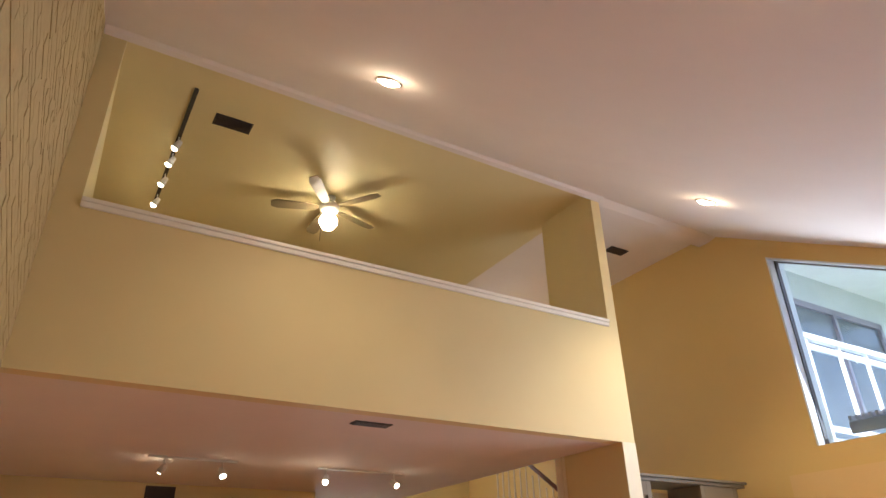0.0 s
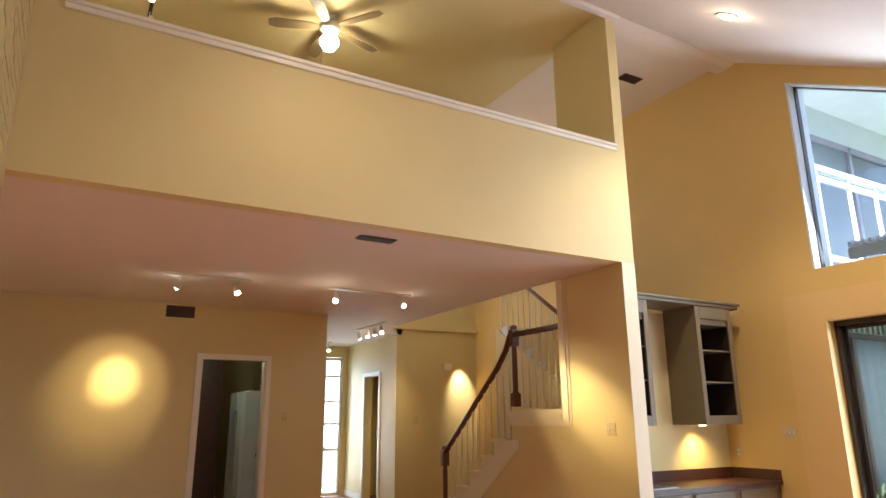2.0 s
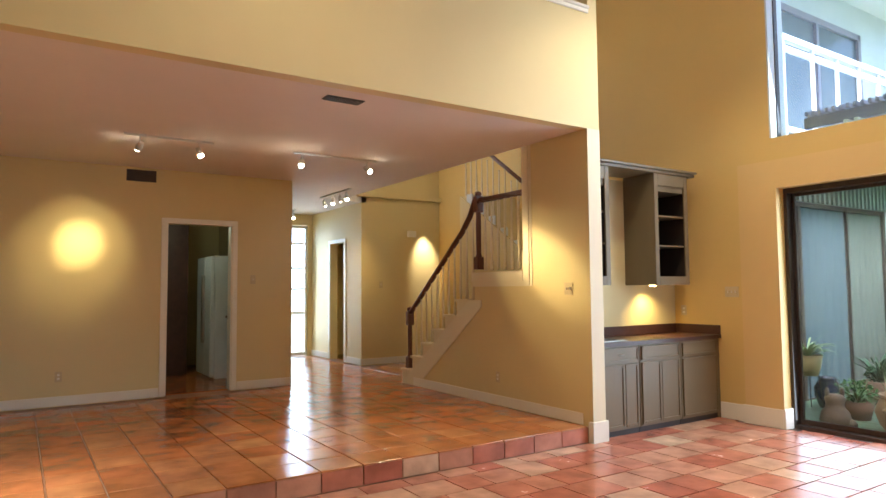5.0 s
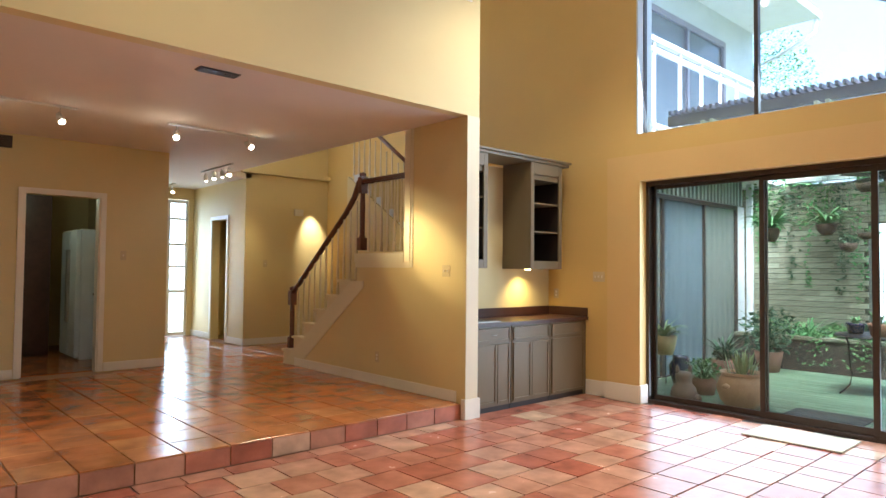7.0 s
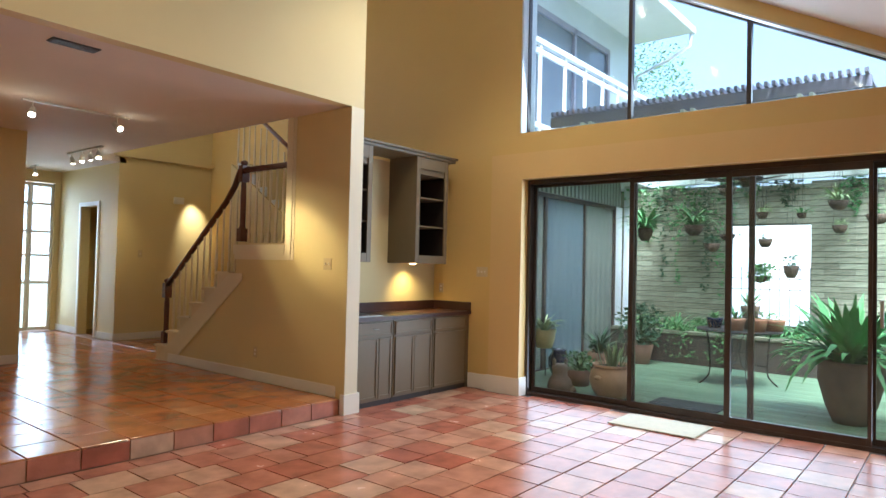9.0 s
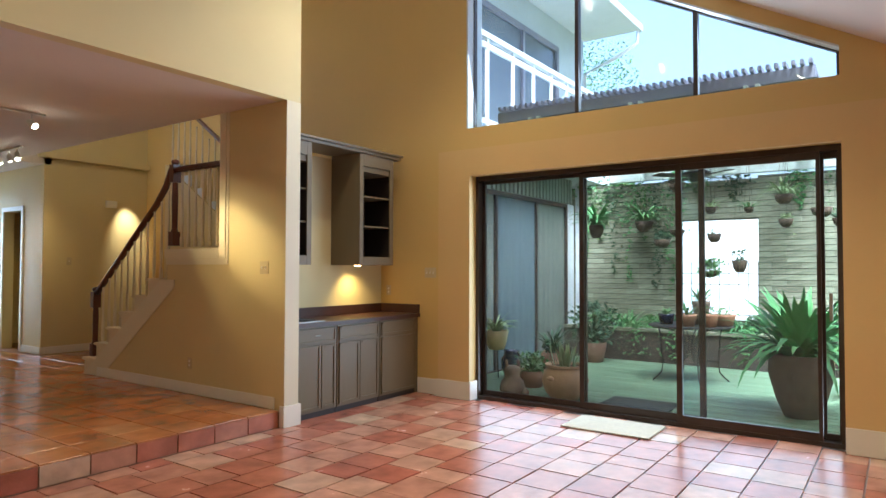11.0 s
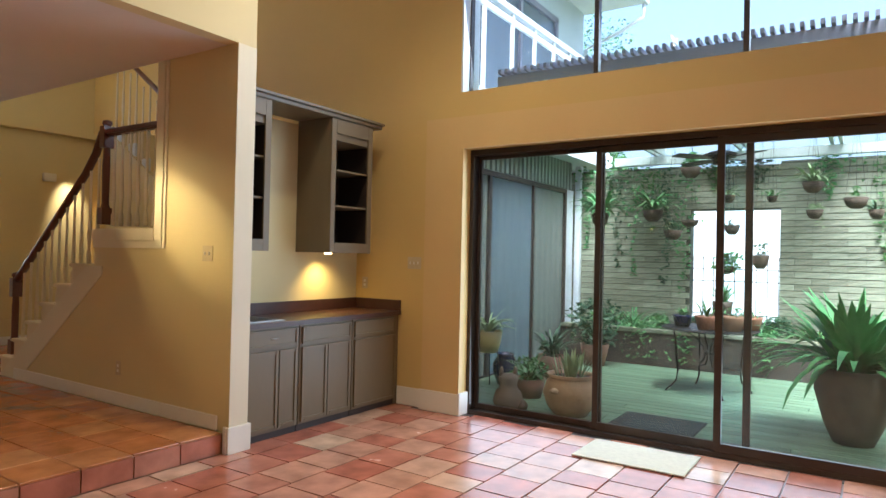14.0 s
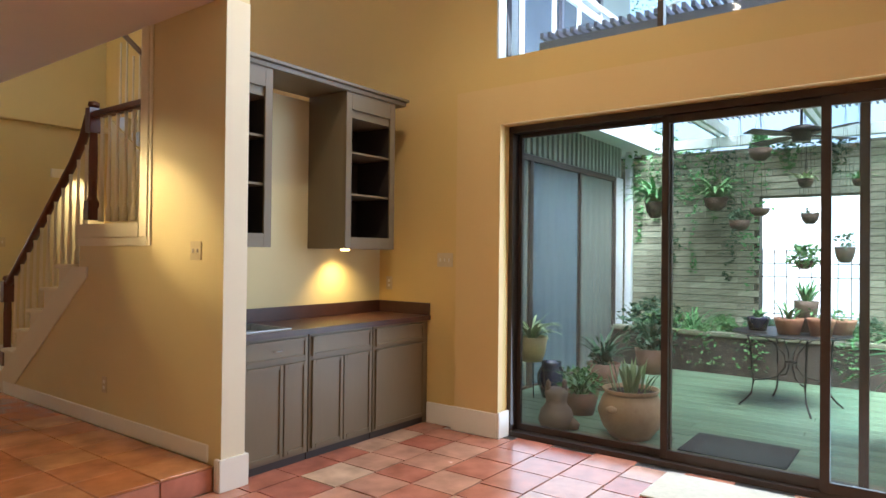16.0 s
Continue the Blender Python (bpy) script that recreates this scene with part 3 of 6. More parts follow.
def sash(y0, y1, x, w0, w1, top=0.05, low=0.06):
    """One framed pane from y0 to y1, its stiles w0 and w1 wide."""
    bm = bmesh.new()
    z0, z1 = 0.036, DZ - 0.051
    add_box(bm, x, x + 0.035, Y(y0), Y(y0) + w0, z0, z1)
    add_box(bm, x, x + 0.035, Y(y1) - w1, Y(y1), z0, z1)
    add_box(bm, x, x + 0.035, Y(y0) + w0, Y(y1) - w1, z0, z0 + low)
    add_box(bm, x, x + 0.035, Y(y0) + w0, Y(y1) - w1, z1 - top, z1)
    s = part("door_panel", bm, M_BRONZE, pd, bevel=0.002)
    bm = bmesh.new()
    add_box(bm, x + 0.014, x + 0.020, Y(y0) + w0 - 0.005, Y(y1) - w1 + 0.005, z0 + low - 0.005, z1 - top + 0.005)
    g = part("pane", bm, M_GLASS, s, "clear glass pane")
    g.visible_shadow = False
    return s


sash(2.69, 3.89, 0.025, 0.045, 0.03, 0.03, 0.05)
sash(0.54, 0.67, 0.028, 0.012, 0.03, 0.05, 0.05)
s2 = sash(1.56, 2.745, -0.018, 0.0501, 0.045, 0.05, 0.065)
s3 = sash(0.66, 1.80, -0.058, 0.03, 0.052, 0.06, 0.065)
box_part("handle", (-0.085, -0.06, Y(0.58), Y(0.605), 1.0, 1.22), M_STEEL, pd, "metal pull handle", 0.004)
box_part("threshold", (-0.12, 0.10, Y(DY0), Y(DY1), -0.02, -0.004), M_STEEL, pd, "metal door track", 0.002)

# ---- gable window ----
gw = window_thing("window_1", (6.53, 2.4, UZ), "trapezoid gable window with dark bars and white outer trim")
G = lambda y: y - 2.4
bm = bmesh.new()
add_prism(bm, [(G(U0), 0), (G(U1), 0), (G(U1), 0.022), (G(U0), 0.022)], "x", -0.03, 0.03)
add_prism(bm, [(G(U1) - 0.03, 0.022), (G(U1), 0.022), (G(U1), uw_top(U1) - UZ - 0.03), (G(U1) - 0.03, uw_top(U1) - UZ - 0.045)], "x", -0.03, 0.03)
add_prism(bm, [(G(U0), 0.022), (G(U0) + 0.025, 0.022), (G(U0) + 0.025, uw_top(U0) - UZ - 0.02), (G(U0), uw_top(U0) - UZ - 0.03)], "x", -0.03, 0.03)
add_prism(bm, [(G(U0), uw_top(U0) - UZ - 0.03), (G(U1), uw_top(U1) - UZ - 0.03), (G(U1), uw_top(U1) - UZ), (G(U0), uw_top(U0) - UZ)], "x", -0.03, 0.03)
for ym in (2.76, 1.62):
    add_prism(bm, [(G(ym) - 0.02, 0.022), (G(ym) + 0.02, 0.022), (G(ym) + 0.02, uw_top(ym + 0.02) - UZ - 0.03), (G(ym) - 0.02, uw_top(ym - 0.02) - UZ - 0.03)], "x", -0.03, 0.03)
part("window_frame", bm, M_BRONZE, gw)
bm = bmesh.new()
add_prism(bm, [(G(U1) - 0.02, 0.001), (G(U1) - 0.001, 0.001), (G(U1) - 0.001, uw_top(U1) - UZ - 0.002), (G(U1) - 0.02, uw_top(U1) - UZ - 0.012)], "x", -0.145, -0.031)
add_prism(bm, [(G(U0), uw_top(U0) - UZ - 0.02), (G(U1) - 0.02, uw_top(U1 - 0.02) - UZ - 0.02), (G(U1) - 0.02, uw_top(U1 - 0.02) - UZ - 0.002), (G(U0), uw_top(U0) - UZ - 0.002)], "x", -0.145, -0.031)
add_prism(bm, [(G(U1) - 0.012, 0.0), (G(U1) - 0.001, 0.0), (G(U1) - 0.001, uw_top(U1) - UZ - 0.01), (G(U1) - 0.012, uw_top(U1) - UZ - 0.015)], "x", 0.031, 0.16)
part("window_trim", bm, M_OUTWHITE, gw, "white painted reveal")
for a, b in ((U0 + 0.02, 1.605), (1.635, 2.745), (2.775, U1 - 0.02)):
    bm = bmesh.new()
    add_prism(bm, [(G(a), 0.02), (G(b), 0.02), (G(b), uw_top(b) - UZ - 0.025), (G(a), uw_top(a) - UZ - 0.025)], "x", -0.003, 0.003)
    g = part("pane", bm, M_GLASS, gw, "clear glass pane")
    g.visible_shadow = False

# ---- wet bar ----


def panel_front(name, parent, x0, x1, z0, z1, y, material, rail=0.045, label="", mid=False):
    """A framed door front that faces -y: a raised frame round a sunk panel."""
    bm = bmesh.new()
    add_box(bm, x0, x0 + rail, y - 0.018, y, z0, z1)
    add_box(bm, x1 - rail, x1, y - 0.018, y, z0, z1)
    add_box(bm, x0 + rail, x1 - rail, y - 0.018, y, z0, z0 + rail)
    add_box(bm, x0 + rail, x1 - rail, y - 0.018, y, z1 - rail, z1)
    if mid:
        xm = (x0 + x1) / 2
        add_box(bm, xm - rail / 2, xm + rail / 2, y - 0.018, y, z0 + rail, z1 - rail)
    d = part(name, bm, material, parent, label, bevel=0.003)
    box_part("panel", (x0 + rail - 0.004, x1 - rail + 0.004, y - 0.008, y, z0 + rail - 0.004, z1 - rail + 0.004), material, d, "", 0.002)
    return d


BF = 4.66
units = ((XS2, 5.08), (5.09, 5.715), (5.725, 6.35))
for i, (x0, x1) in enumerate(units):
    u = thing("base_cabinet", ((x0 + x1) / 2, BF, 0), ("taupe base cabinet with one drawer under the bar worktop", "taupe base cabinet with double doors under the bar worktop", "taupe painted base cabinet at the end of the wet bar")[i], "cabinet", "wet bar cabinets")
    c = (x0 + x1) / 2
    bm = bmesh.new()
    add_box(bm, x0 - c, x1 - c, 0, 0.54, 0.055, 0.855)
    part("body", bm, M_CAB, u, "taupe painted body", 0.002)
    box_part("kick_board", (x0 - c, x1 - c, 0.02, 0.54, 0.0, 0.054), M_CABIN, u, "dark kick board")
    d = panel_front("drawer", u, x0 - c + 0.02, x1 - c - 0.02, 0.70, 0.835, 0, M_CAB, 0.022, "taupe drawer front")
    if i == 0:
        bm = bmesh.new()
        add_tube(bm, [(-0.03, -0.02, 0.77), (-0.03, -0.035, 0.77), (0.03, -0.035, 0.77), (0.03, -0.02, 0.77)], 0.004, 6)
        part("handle", bm, M_STEEL, d, "small metal pull", smooth=True)
        panel_front("door", u, x0 - c + 0.02, 0 - 0.004 + 0.06, 0.075, 0.675, 0, M_CAB, 0.03, "taupe cabinet door")
        panel_front("door", u, 0.064, x1 - c - 0.02, 0.075, 0.675, 0, M_CAB, 0.03, "taupe cabinet door")
    elif i == 1:
        panel_front("door", u, x0 - c + 0.02, -0.003, 0.075, 0.675, 0, M_CAB, 0.03, "taupe cabinet door")
        panel_front("door", u, 0.003, x1 - c - 0.02, 0.075, 0.675, 0, M_CAB, 0.03, "taupe cabinet door")
    else:
        panel_front("door", u, x0 - c + 0.02, x1 - c - 0.02, 0.075, 0.675, 0, M_CAB, 0.02, "flat taupe cabinet door")
box_part("filler_strip", (6.35, XW, BF + 0.01, BF + 0.03, 0, 0.855), M_CAB, None, "taupe filler strip beside the cabinet", kind="structure", category="trim")
ct = thing("bar_worktop", (5.6, 4.92, 0.856), "dark brown laminate worktop on the wet bar cabinets", "worktop")
SX0, SX1, SY0, SY1 = 4.62 - 5.6, 4.96 - 5.6, 4.73 - 4.92, 5.12 - 4.92
bm = bmesh.new()
for d in ((XS2 - 5.6, SX0, 4.635 - 4.92, 0.30), (SX1, XW - 5.6, 4.635 - 4.92, 0.30), (SX0, SX1, 4.635 - 4.92, SY0), (SX0, SX1, SY1, 0.30)):
    add_box(bm, d[0], d[1], d[2], d[3], 0, 0.038)
part("slab", bm, M_COUNTER, ct)
bm = bmesh.new()
add_box(bm, XS2 - 5.6, XW - 5.6, 0.28, 0.30, 0.038, 0.14)
add_box(bm, XW - 5.6 - 0.02, XW - 5.6, 4.64 - 4.92, 0.28, 0.038, 0.14)
part("backsplash", bm, M_COUNTER, ct, "dark brown upstand", 0.003)
sk = thing("bar_sink", (4.79, 4.925, 0.894), "small stainless steel bar sink set in the dark worktop", "sink")
bm = bmesh.new()
add_box(bm, -0.19, 0.19, -0.215, -0.185, 0, 0.006)
add_box(bm, -0.19, 0.19, 0.185, 0.215, 0, 0.006)
add_box(bm, -0.19, -0.16, -0.185, 0.185, 0, 0.006)
add_box(bm, 0.16, 0.19, -0.185, 0.185, 0, 0.006)
part("rim", bm, M_STEEL, sk, "", 0.002)
bm = bmesh.new()
for d in ((-0.165, 0.165, -0.19, -0.182), (-0.165, 0.165, 0.182, 0.19), (-0.165, -0.158, -0.182, 0.182), (0.158, 0.165, -0.182, 0.182)):
    add_box(bm, d[0], d[1], d[2], d[3], -0.035, -0.001)
add_box(bm, -0.165, 0.165, -0.19, 0.19, -0.037, -0.035)
part("basin", bm, M_STEEL, sk, "steel basin")
fc = thing("bar_faucet", (4.85, 5.16, 0.894), "chrome bar faucet at the back of the sink", "faucet")
bm = bmesh.new()
add_lathe(bm, [(0.0, 0), (0.028, 0), (0.024, 0.02), (0.012, 0.03), (0.011, 0.06)], sides=12)
part("base", bm, M_STEEL, fc, smooth=True)
bm = bmesh.new()
add_tube(bm, [(0, 0, 0.05)] + [(0, -0.06 + 0.06 * math.cos(a), 0.24 + 0.06 * math.sin(a)) for a in [k * math.pi / 6 for k in range(7)]] + [(0, -0.12, 0.21)], 0.009, 8)
part("spout", bm, M_STEEL, fc, "curved chrome spout", smooth=True)
bm = bmesh.new()
add_tube(bm, [(0.03, 0, 0.02), (0.09, 0, 0.05)], 0.007, 8)
part("handle", bm, M_STEEL, fc, "chrome lever", smooth=True)

for x0, x1, lab in ((XS2, 4.87, "taupe wall cabinet with open shelves at the wall end"), (5.555, 6.11, "taupe wall cabinet with three dark open shelves")):
    u = thing("wall_cabinet", ((x0 + x1) / 2, 4.80, 1.44), lab, "cabinet", "wall cabinets")
    h = (x1 - x0) / 2
    box_part("side", (-h, -h + 0.016, 0.018, 0.42, 0, 1.19), M_CAB, u, "taupe side panel", 0.001)
    box_part("side", (h - 0.016, h, 0.018, 0.42, 0, 1.19), M_CAB, u, "taupe side panel", 0.001)
    box_part("bottom", (-h + 0.0165, h - 0.0165, 0.018, 0.42, 0, 0.03), M_CAB, u, "taupe bottom board", 0.001)
    box_part("top", (-h + 0.0165, h - 0.0165, 0.018, 0.42, 1.0, 1.19), M_CAB, u, "taupe top board", 0.001)
    # thin sheets and a back that darken the recess by colour
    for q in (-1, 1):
        box_part("lining", (min(q * (h - 0.017), q * (h - 0.019)), max(q * (h - 0.017), q * (h - 0.019)), 0.019, 0.404, 0.031, 1.159), M_CABIN, u, "inner side coloured dark for shade")
    box_part("back", (-h + 0.018, h - 0.018, 0.405, 0.42, 0.03, 1.16), M_CABIN, u, "back panel coloured dark for shade")
    bm = bmesh.new()
    add_box(bm, -h, -h + 0.06, 0, 0.018, 0, 1.19)
    add_box(bm, h - 0.06, h, 0, 0.018, 0, 1.19)
    add_box(bm, -h + 0.06, h - 0.06, 0, 0.018, 0, 0.09)
    add_box(bm, -h + 0.06, h - 0.06, 0, 0.018, 1.06, 1.19)
    part("face_frame", bm, M_CAB, u, "taupe face frame", 0.002)
    for k in (1, 2):
        box_part("shelf", (-h + 0.0185, h - 0.0185, 0.03, 0.404, 0.09 + k * 0.32, 0.106 + k * 0.32), M_CAB, u, "taupe shelf board", 0.001)
bm = bmesh.new()
add_box(bm, XS2, 6.23, 4.785, 5.22, 2.631, 2.665)
add_box(bm, XS2, 6.25, 4.765, 5.22, 2.666, 2.69)
cr = part("crown_shelf", bm, M_CAB, None, "taupe crown board across the tops of the wall cabinets", 0.004, category="cabinet top")
ul = thing("under_cabinet_light", (5.80, 5.05, 1.425), "small round lamp under the wall cabinet", "lamp")
bm = bmesh.new()
add_lathe(bm, [(0, 0.02), (0.035, 0.02), (0.035, 0.004), (0.028, 0.0), (0, 0.0)], sides=16)
part("body", bm, M_AMBER, ul, "glowing lamp disc")


def wall_plate(name, at, turn, w, h, label, slots):
    u = thing(name, at, label, "switch" if "switch" in name else "outlet", "", turn)
    box_part("plate", (-w / 2, w / 2, -0.006, 0, -h / 2, h / 2), M_PLASTIC, u, "", 0.002)
    for dx in slots:
        if "switch" in name:
            box_part("toggle", (dx - 0.004, dx + 0.004, -0.014, -0.006, -0.012, 0.012), M_TRIM, u, "small toggle", 0.001)
        else:
            for dz in (-0.02, 0.02):
                box_part("socket", (-0.013, 0.013, -0.008, -0.006, dz - 0.012, dz + 0.012), M_TRIM, u, "socket face", 0.001)
    return u


wall_plate("wall_switch", (XS, 4.88, 1.41), 270, 0.115, 0.115, "ivory double light switch on the stair wall", (-0.024, 0.024))
wall_plate("wall_outlet", (XW, 5.10, 1.15), 270, 0.07, 0.115, "ivory outlet above the bar worktop", (0,))
wall_plate("wall_switch", (XW, 4.49, 1.36), 270, 0.16, 0.115, "ivory triple light switch beside the patio door", (-0.045, 0, 0.045))
wall_plate("wall_switch", (2.52, YK, 1.56), 0, 0.07, 0.115, "ivory light switch beside the kitchen doorway", (0,))
wall_plate("wall_switch", (5.19, YS, 1.50), 0, 0.07, 0.115, "ivory light switch on the wall behind the stairs", (0,))
wall_plate("wall_outlet", (XS, 6.0, 0.45), 270, 0.07, 0.115, "ivory outlet low on the stair wall", (0,))
wall_plate("wall_outlet", (0.35, YK, 0.47), 0, 0.07, 0.115, "ivory outlet low on the kitchen wall", (0,))
ch = thing("door_chime", (5.80, YS, 2.40), "cream door chime box on the wall behind the stairs", "door chime")
box_part("cover", (-0.085, 0.085, -0.045, 0, -0.055, 0.055), M_TRIM, ch, "", 0.008)

# ---- stairs ----
st = thing("staircase", (5.2, 7.0, ZU), "cream painted stairs with cream balusters and red wood handrail", "staircase")
SO = Vector((5.2, 7.0, ZU))
R, T = 0.18, 0.252
XS0 = 4.66


def sbox(name, x0, x1, y0, y1, z0, z1, mat, label="", bevel=0.004):
    return box_part(name, (x0 - SO.x, x1 - SO.x, y0 - SO.y, y1 - SO.y, z0 - SO.z, z1 - SO.z), mat, st, label, bevel)


def turned(name, x, y, z0, z1, r, mat, square=0.0, label=""):
    """A slim turned post."""
    h = z1 - z0
    bm = bmesh.new()
    add_lathe(bm, [(0, 0), (r, 0), (r, 0.12 * h), (r * 0.55, 0.15 * h), (r * 0.95, 0.32 * h), (r * 0.6, 0.6 * h), (r * 0.55, 0.9 * h), (r * 0.7, h), (0, h)], (x - SO.x, y - SO.y, z0 - SO.z), 8)
    return part(name, bm, mat, st, label, smooth=True)


for i in range(7):
    y1 = 7.95 - i * T
    sbox("step", 4.80 if i == 6 else XS0 + 0.005, 5.60, 6.30 if i == 6 else y1 - T, y1, ZU, ZU + R * (i + 1) - 0.03, M_STAIR, "cream painted riser", 0)
    sbox("tread", 4.80 if i == 6 else XS0 - 0.012, 5.60, (5.42 if i == 6 else y1 - T), y1 + 0.025, ZU + R * (i + 1) - 0.03, ZU + R * (i + 1), M_STAIR, "cream painted tread", 0.006)
zl = ZU + 7 * R
sbox("landing", 5.60, XW - 0.002, 5.42, 6.36, zl - 0.2, zl, M_STAIR, "cream painted landing")
for i in range(7):
    y0 = 6.38 + i * 0.255
    sbox("step", 5.68, XW - 0.002, y0, y0 + 0.255, zl + R * i, zl + R * (i + 1), M_WALL, "yellow painted step", 0.004)
    if i < 7:
        sbox("bracket", 5.655, 5.68, y0 + 0.0, y0 + 0.13, zl + R * (i + 1) - 0.13, zl + R * (i + 1) + 0.012, M_OUTWHITE, "white step end block", 0.004)
bm = bmesh.new()
add_prism(bm, [(6.38 - SO.y, zl - SO.z - 0.15), (8.16 - SO.y, zl + 7 * R - SO.z - 0.2), (8.16 - SO.y, zl + 7 * R - SO.z + 0.0), (6.38 - SO.y, zl - SO.z + 0.14)], "x", 5.63 - SO.x, 5.68 - SO.x)
part("stringer", bm, M_WALL, st, "yellow painted stringer")
bm = bmesh.new()
add_prism(bm, [(6.38 - SO.y, 0.0), (8.16 - SO.y, 0.0), (8.16 - SO.y, zl + 7 * R - SO.z - 0.19), (6.38 - SO.y, zl - SO.z - 0.14)], "x", 5.69 - SO.x, 5.72 - SO.x)
part("side_panel", bm, M_WALL, st, "yellow wall panel under the upper flight")
sbox("landing_wall", 5.70, XW - 0.002, 8.18, 8.28, ZU, zl + 7 * R - 0.092, M_WALL, "yellow wall under the upper landing")
sbox("upper_landing", 5.70, XW - 0.002, 6.38 + 7 * 0.255 + 0.002, 8.28, zl + 7 * R - 0.09, zl + 7 * R, M_WALL, "yellow painted landing edge")
bm = bmesh.new()
add_prism(bm, [(7.93 - SO.y, 0.0), (7.54 - SO.y, 0.0), (6.20 - SO.y, 1.0), (6.20 - SO.y, 1.07), (6.42 - SO.y, 1.07), (7.84 - SO.y, 0.06)], "x", XS0 - 0.014 - SO.x, XS0 - 0.002 - SO.x)
part("skirt", bm, M_CREAM, st, "cream painted stair skirt")
RAILX = 4.74
for i in range(6):
    y1 = 7.95 - i * T
    for j, dy in enumerate((0.055, 0.18)):
        if i == 0 and j == 0:
            continue
        y = y1 - dy
        top = 1.01 + (7.9 - y) * 0.80
        turned("baluster", RAILX, y, ZU + R * (i + 1), top, 0.016, M_STAIR, label="cream turned baluster")
for k in range(7):
    y = 6.28 - k * 0.112
    turned("baluster", RAILX, y, 1.545, 2.30, 0.016, M_STAIR, label="cream turned baluster")


def newel(x, y, z0, z1, mat=M_WOOD, label="red-brown turned newel post"):
    bm = bmesh.new()
    s = 0.035
    add_box(bm, x - SO.x - s, x - SO.x + s, y - SO.y - s, y - SO.y + s, z0 - SO.z, z0 - SO.z + 0.14)
    add_lathe(bm, [(0, 0), (0.032, 0), (0.024, 0.03), (0.026, (z1 - z0) * 0.4), (0.022, z1 - z0 - 0.38), (0, z1 - z0 - 0.38)], (x - SO.x, y - SO.y, z0 + 0.14 - SO.z), 12)
    add_box(bm, x - SO.x - s, x - SO.x + s, y - SO.y - s, y - SO.y + s, z1 - SO.z - 0.24, z1 - SO.z - 0.06)
    add_lathe(bm, [(0, 0), (0.02, 0), (0.034, 0.02), (0.03, 0.045), (0, 0.06)], (x - SO.x, y - SO.y, z1 - SO.z - 0.06), 12)
    return part("newel", bm, mat, st, label, 0.0)


newel(4.74, 7.93, ZU + R, 1.12)
newel(4.74, 6.40, 1.56, 2.44)
bm = bmesh.new()
path = [(RAILX, 7.93, 1.03), (RAILX, 7.7, 1.21), (RAILX, 6.72, 2.0), (RAILX, 6.56, 2.17), (RAILX, 6.47, 2.33), (RAILX, 6.42, 2.36)]
add_tube(bm, [Vector(p) - SO for p in path], 0.028, 10)
part("handrail", bm, M_WOOD, st, "red-brown wooden handrail", smooth=True)
bm = bmesh.new()
add_box(bm, RAILX - SO.x - 0.028, RAILX - SO.x + 0.028, 5.56 - SO.y, 6.38 - SO.y, 2.30 - SO.z, 2.355 - SO.z)
part("handrail", bm, M_WOOD, st, "red-brown level handrail", 0.012)
for i in range(7):
    for dy in (0.06, 0.185):
        y = 6.40 + i * 0.255 + dy
        z0 = zl + R * (i + 1)
        turned("baluster", 5.70, y, z0, z0 + 0.80 - (dy - 0.06) * 0.0, 0.016, M_STAIR, label="cream turned baluster")
bm = bmesh.new()
add_tube(bm, [(5.70 - SO.x, 6.40 - SO.y, zl + 0.96 - SO.z), (5.70 - SO.x, 8.16 - SO.y, zl + 0.96 + 1.76 / 0.255 * R - SO.z)], 0.026, 10)
part("handrail", bm, M_WOOD, st, "red-brown handrail of the upper flight", smooth=True)
newel(5.70, 6.36, zl, zl + 1.1, M_CREAM, "cream turned newel post")


def stretch(u, fx, fy, fz):
    """Move every point of a thing's parts to a new place in the world, axis by axis."""
    o = u.location
    for me in {c.data for c in u.children_recursive if c.type == "MESH"}:
        for v in me.vertices:
            v.co = Vector((fx(v.co.x + o.x) - o.x, fy(v.co.y + o.y) - o.y, fz(v.co.z + o.z) - o.z))


def ramp(*pairs):
    """A function that runs straight from pair to pair and goes on at the ends."""
    def f(v):
        k = 0
        while k < len(pairs) - 2 and v > pairs[k + 1][0]:
            k += 1
        (a, p), (b, q) = pairs[k], pairs[k + 1]
        return p + (v - a) * (q - p) / (b - a)
    return f


stretch(st, ramp((4.646, XS - 0.01), (4.74, 4.50), (5.65, 5.55), (6.40, 6.40)), ramp((5.46, 5.48), (6.40, 6.50), (7.93, 8.12)), ramp((0.15, 0.15), (2.44, 2.575)))

# ---- ceiling fittings ----


def vent(name, at, w, d, label, face):
    u = thing(name, at, label, "air vent", "air vents")
    bm = bmesh.new()
    if face == "down":
        add_box(bm, -w / 2, w / 2, -d / 2, d / 2, -0.008, 0)
        part("frame", bm, M_DARK, u, "", 0.002)
        for k in range(6):
            yy = -d / 2 + d * (k + 0.7) / 6.4
            box_part("slat", (-w / 2 + 0.015, w / 2 - 0.015, yy - 0.008, yy + 0.002, -0.014, -0.008), M_BRONZE, u, "thin dark slat")
    else:
        add_box(bm, -w / 2, w / 2, -0.008, 0, -d / 2, d / 2)
        part("frame", bm, M_DARK, u, "", 0.002)
        for k in range(6):
            zz = -d / 2 + d * (k + 0.7) / 6.4
            box_part("slat", (-w / 2 + 0.015, w / 2 - 0.015, -0.014, -0.008, zz - 0.008, zz + 0.002), M_BRONZE, u, "thin dark slat")
    return u


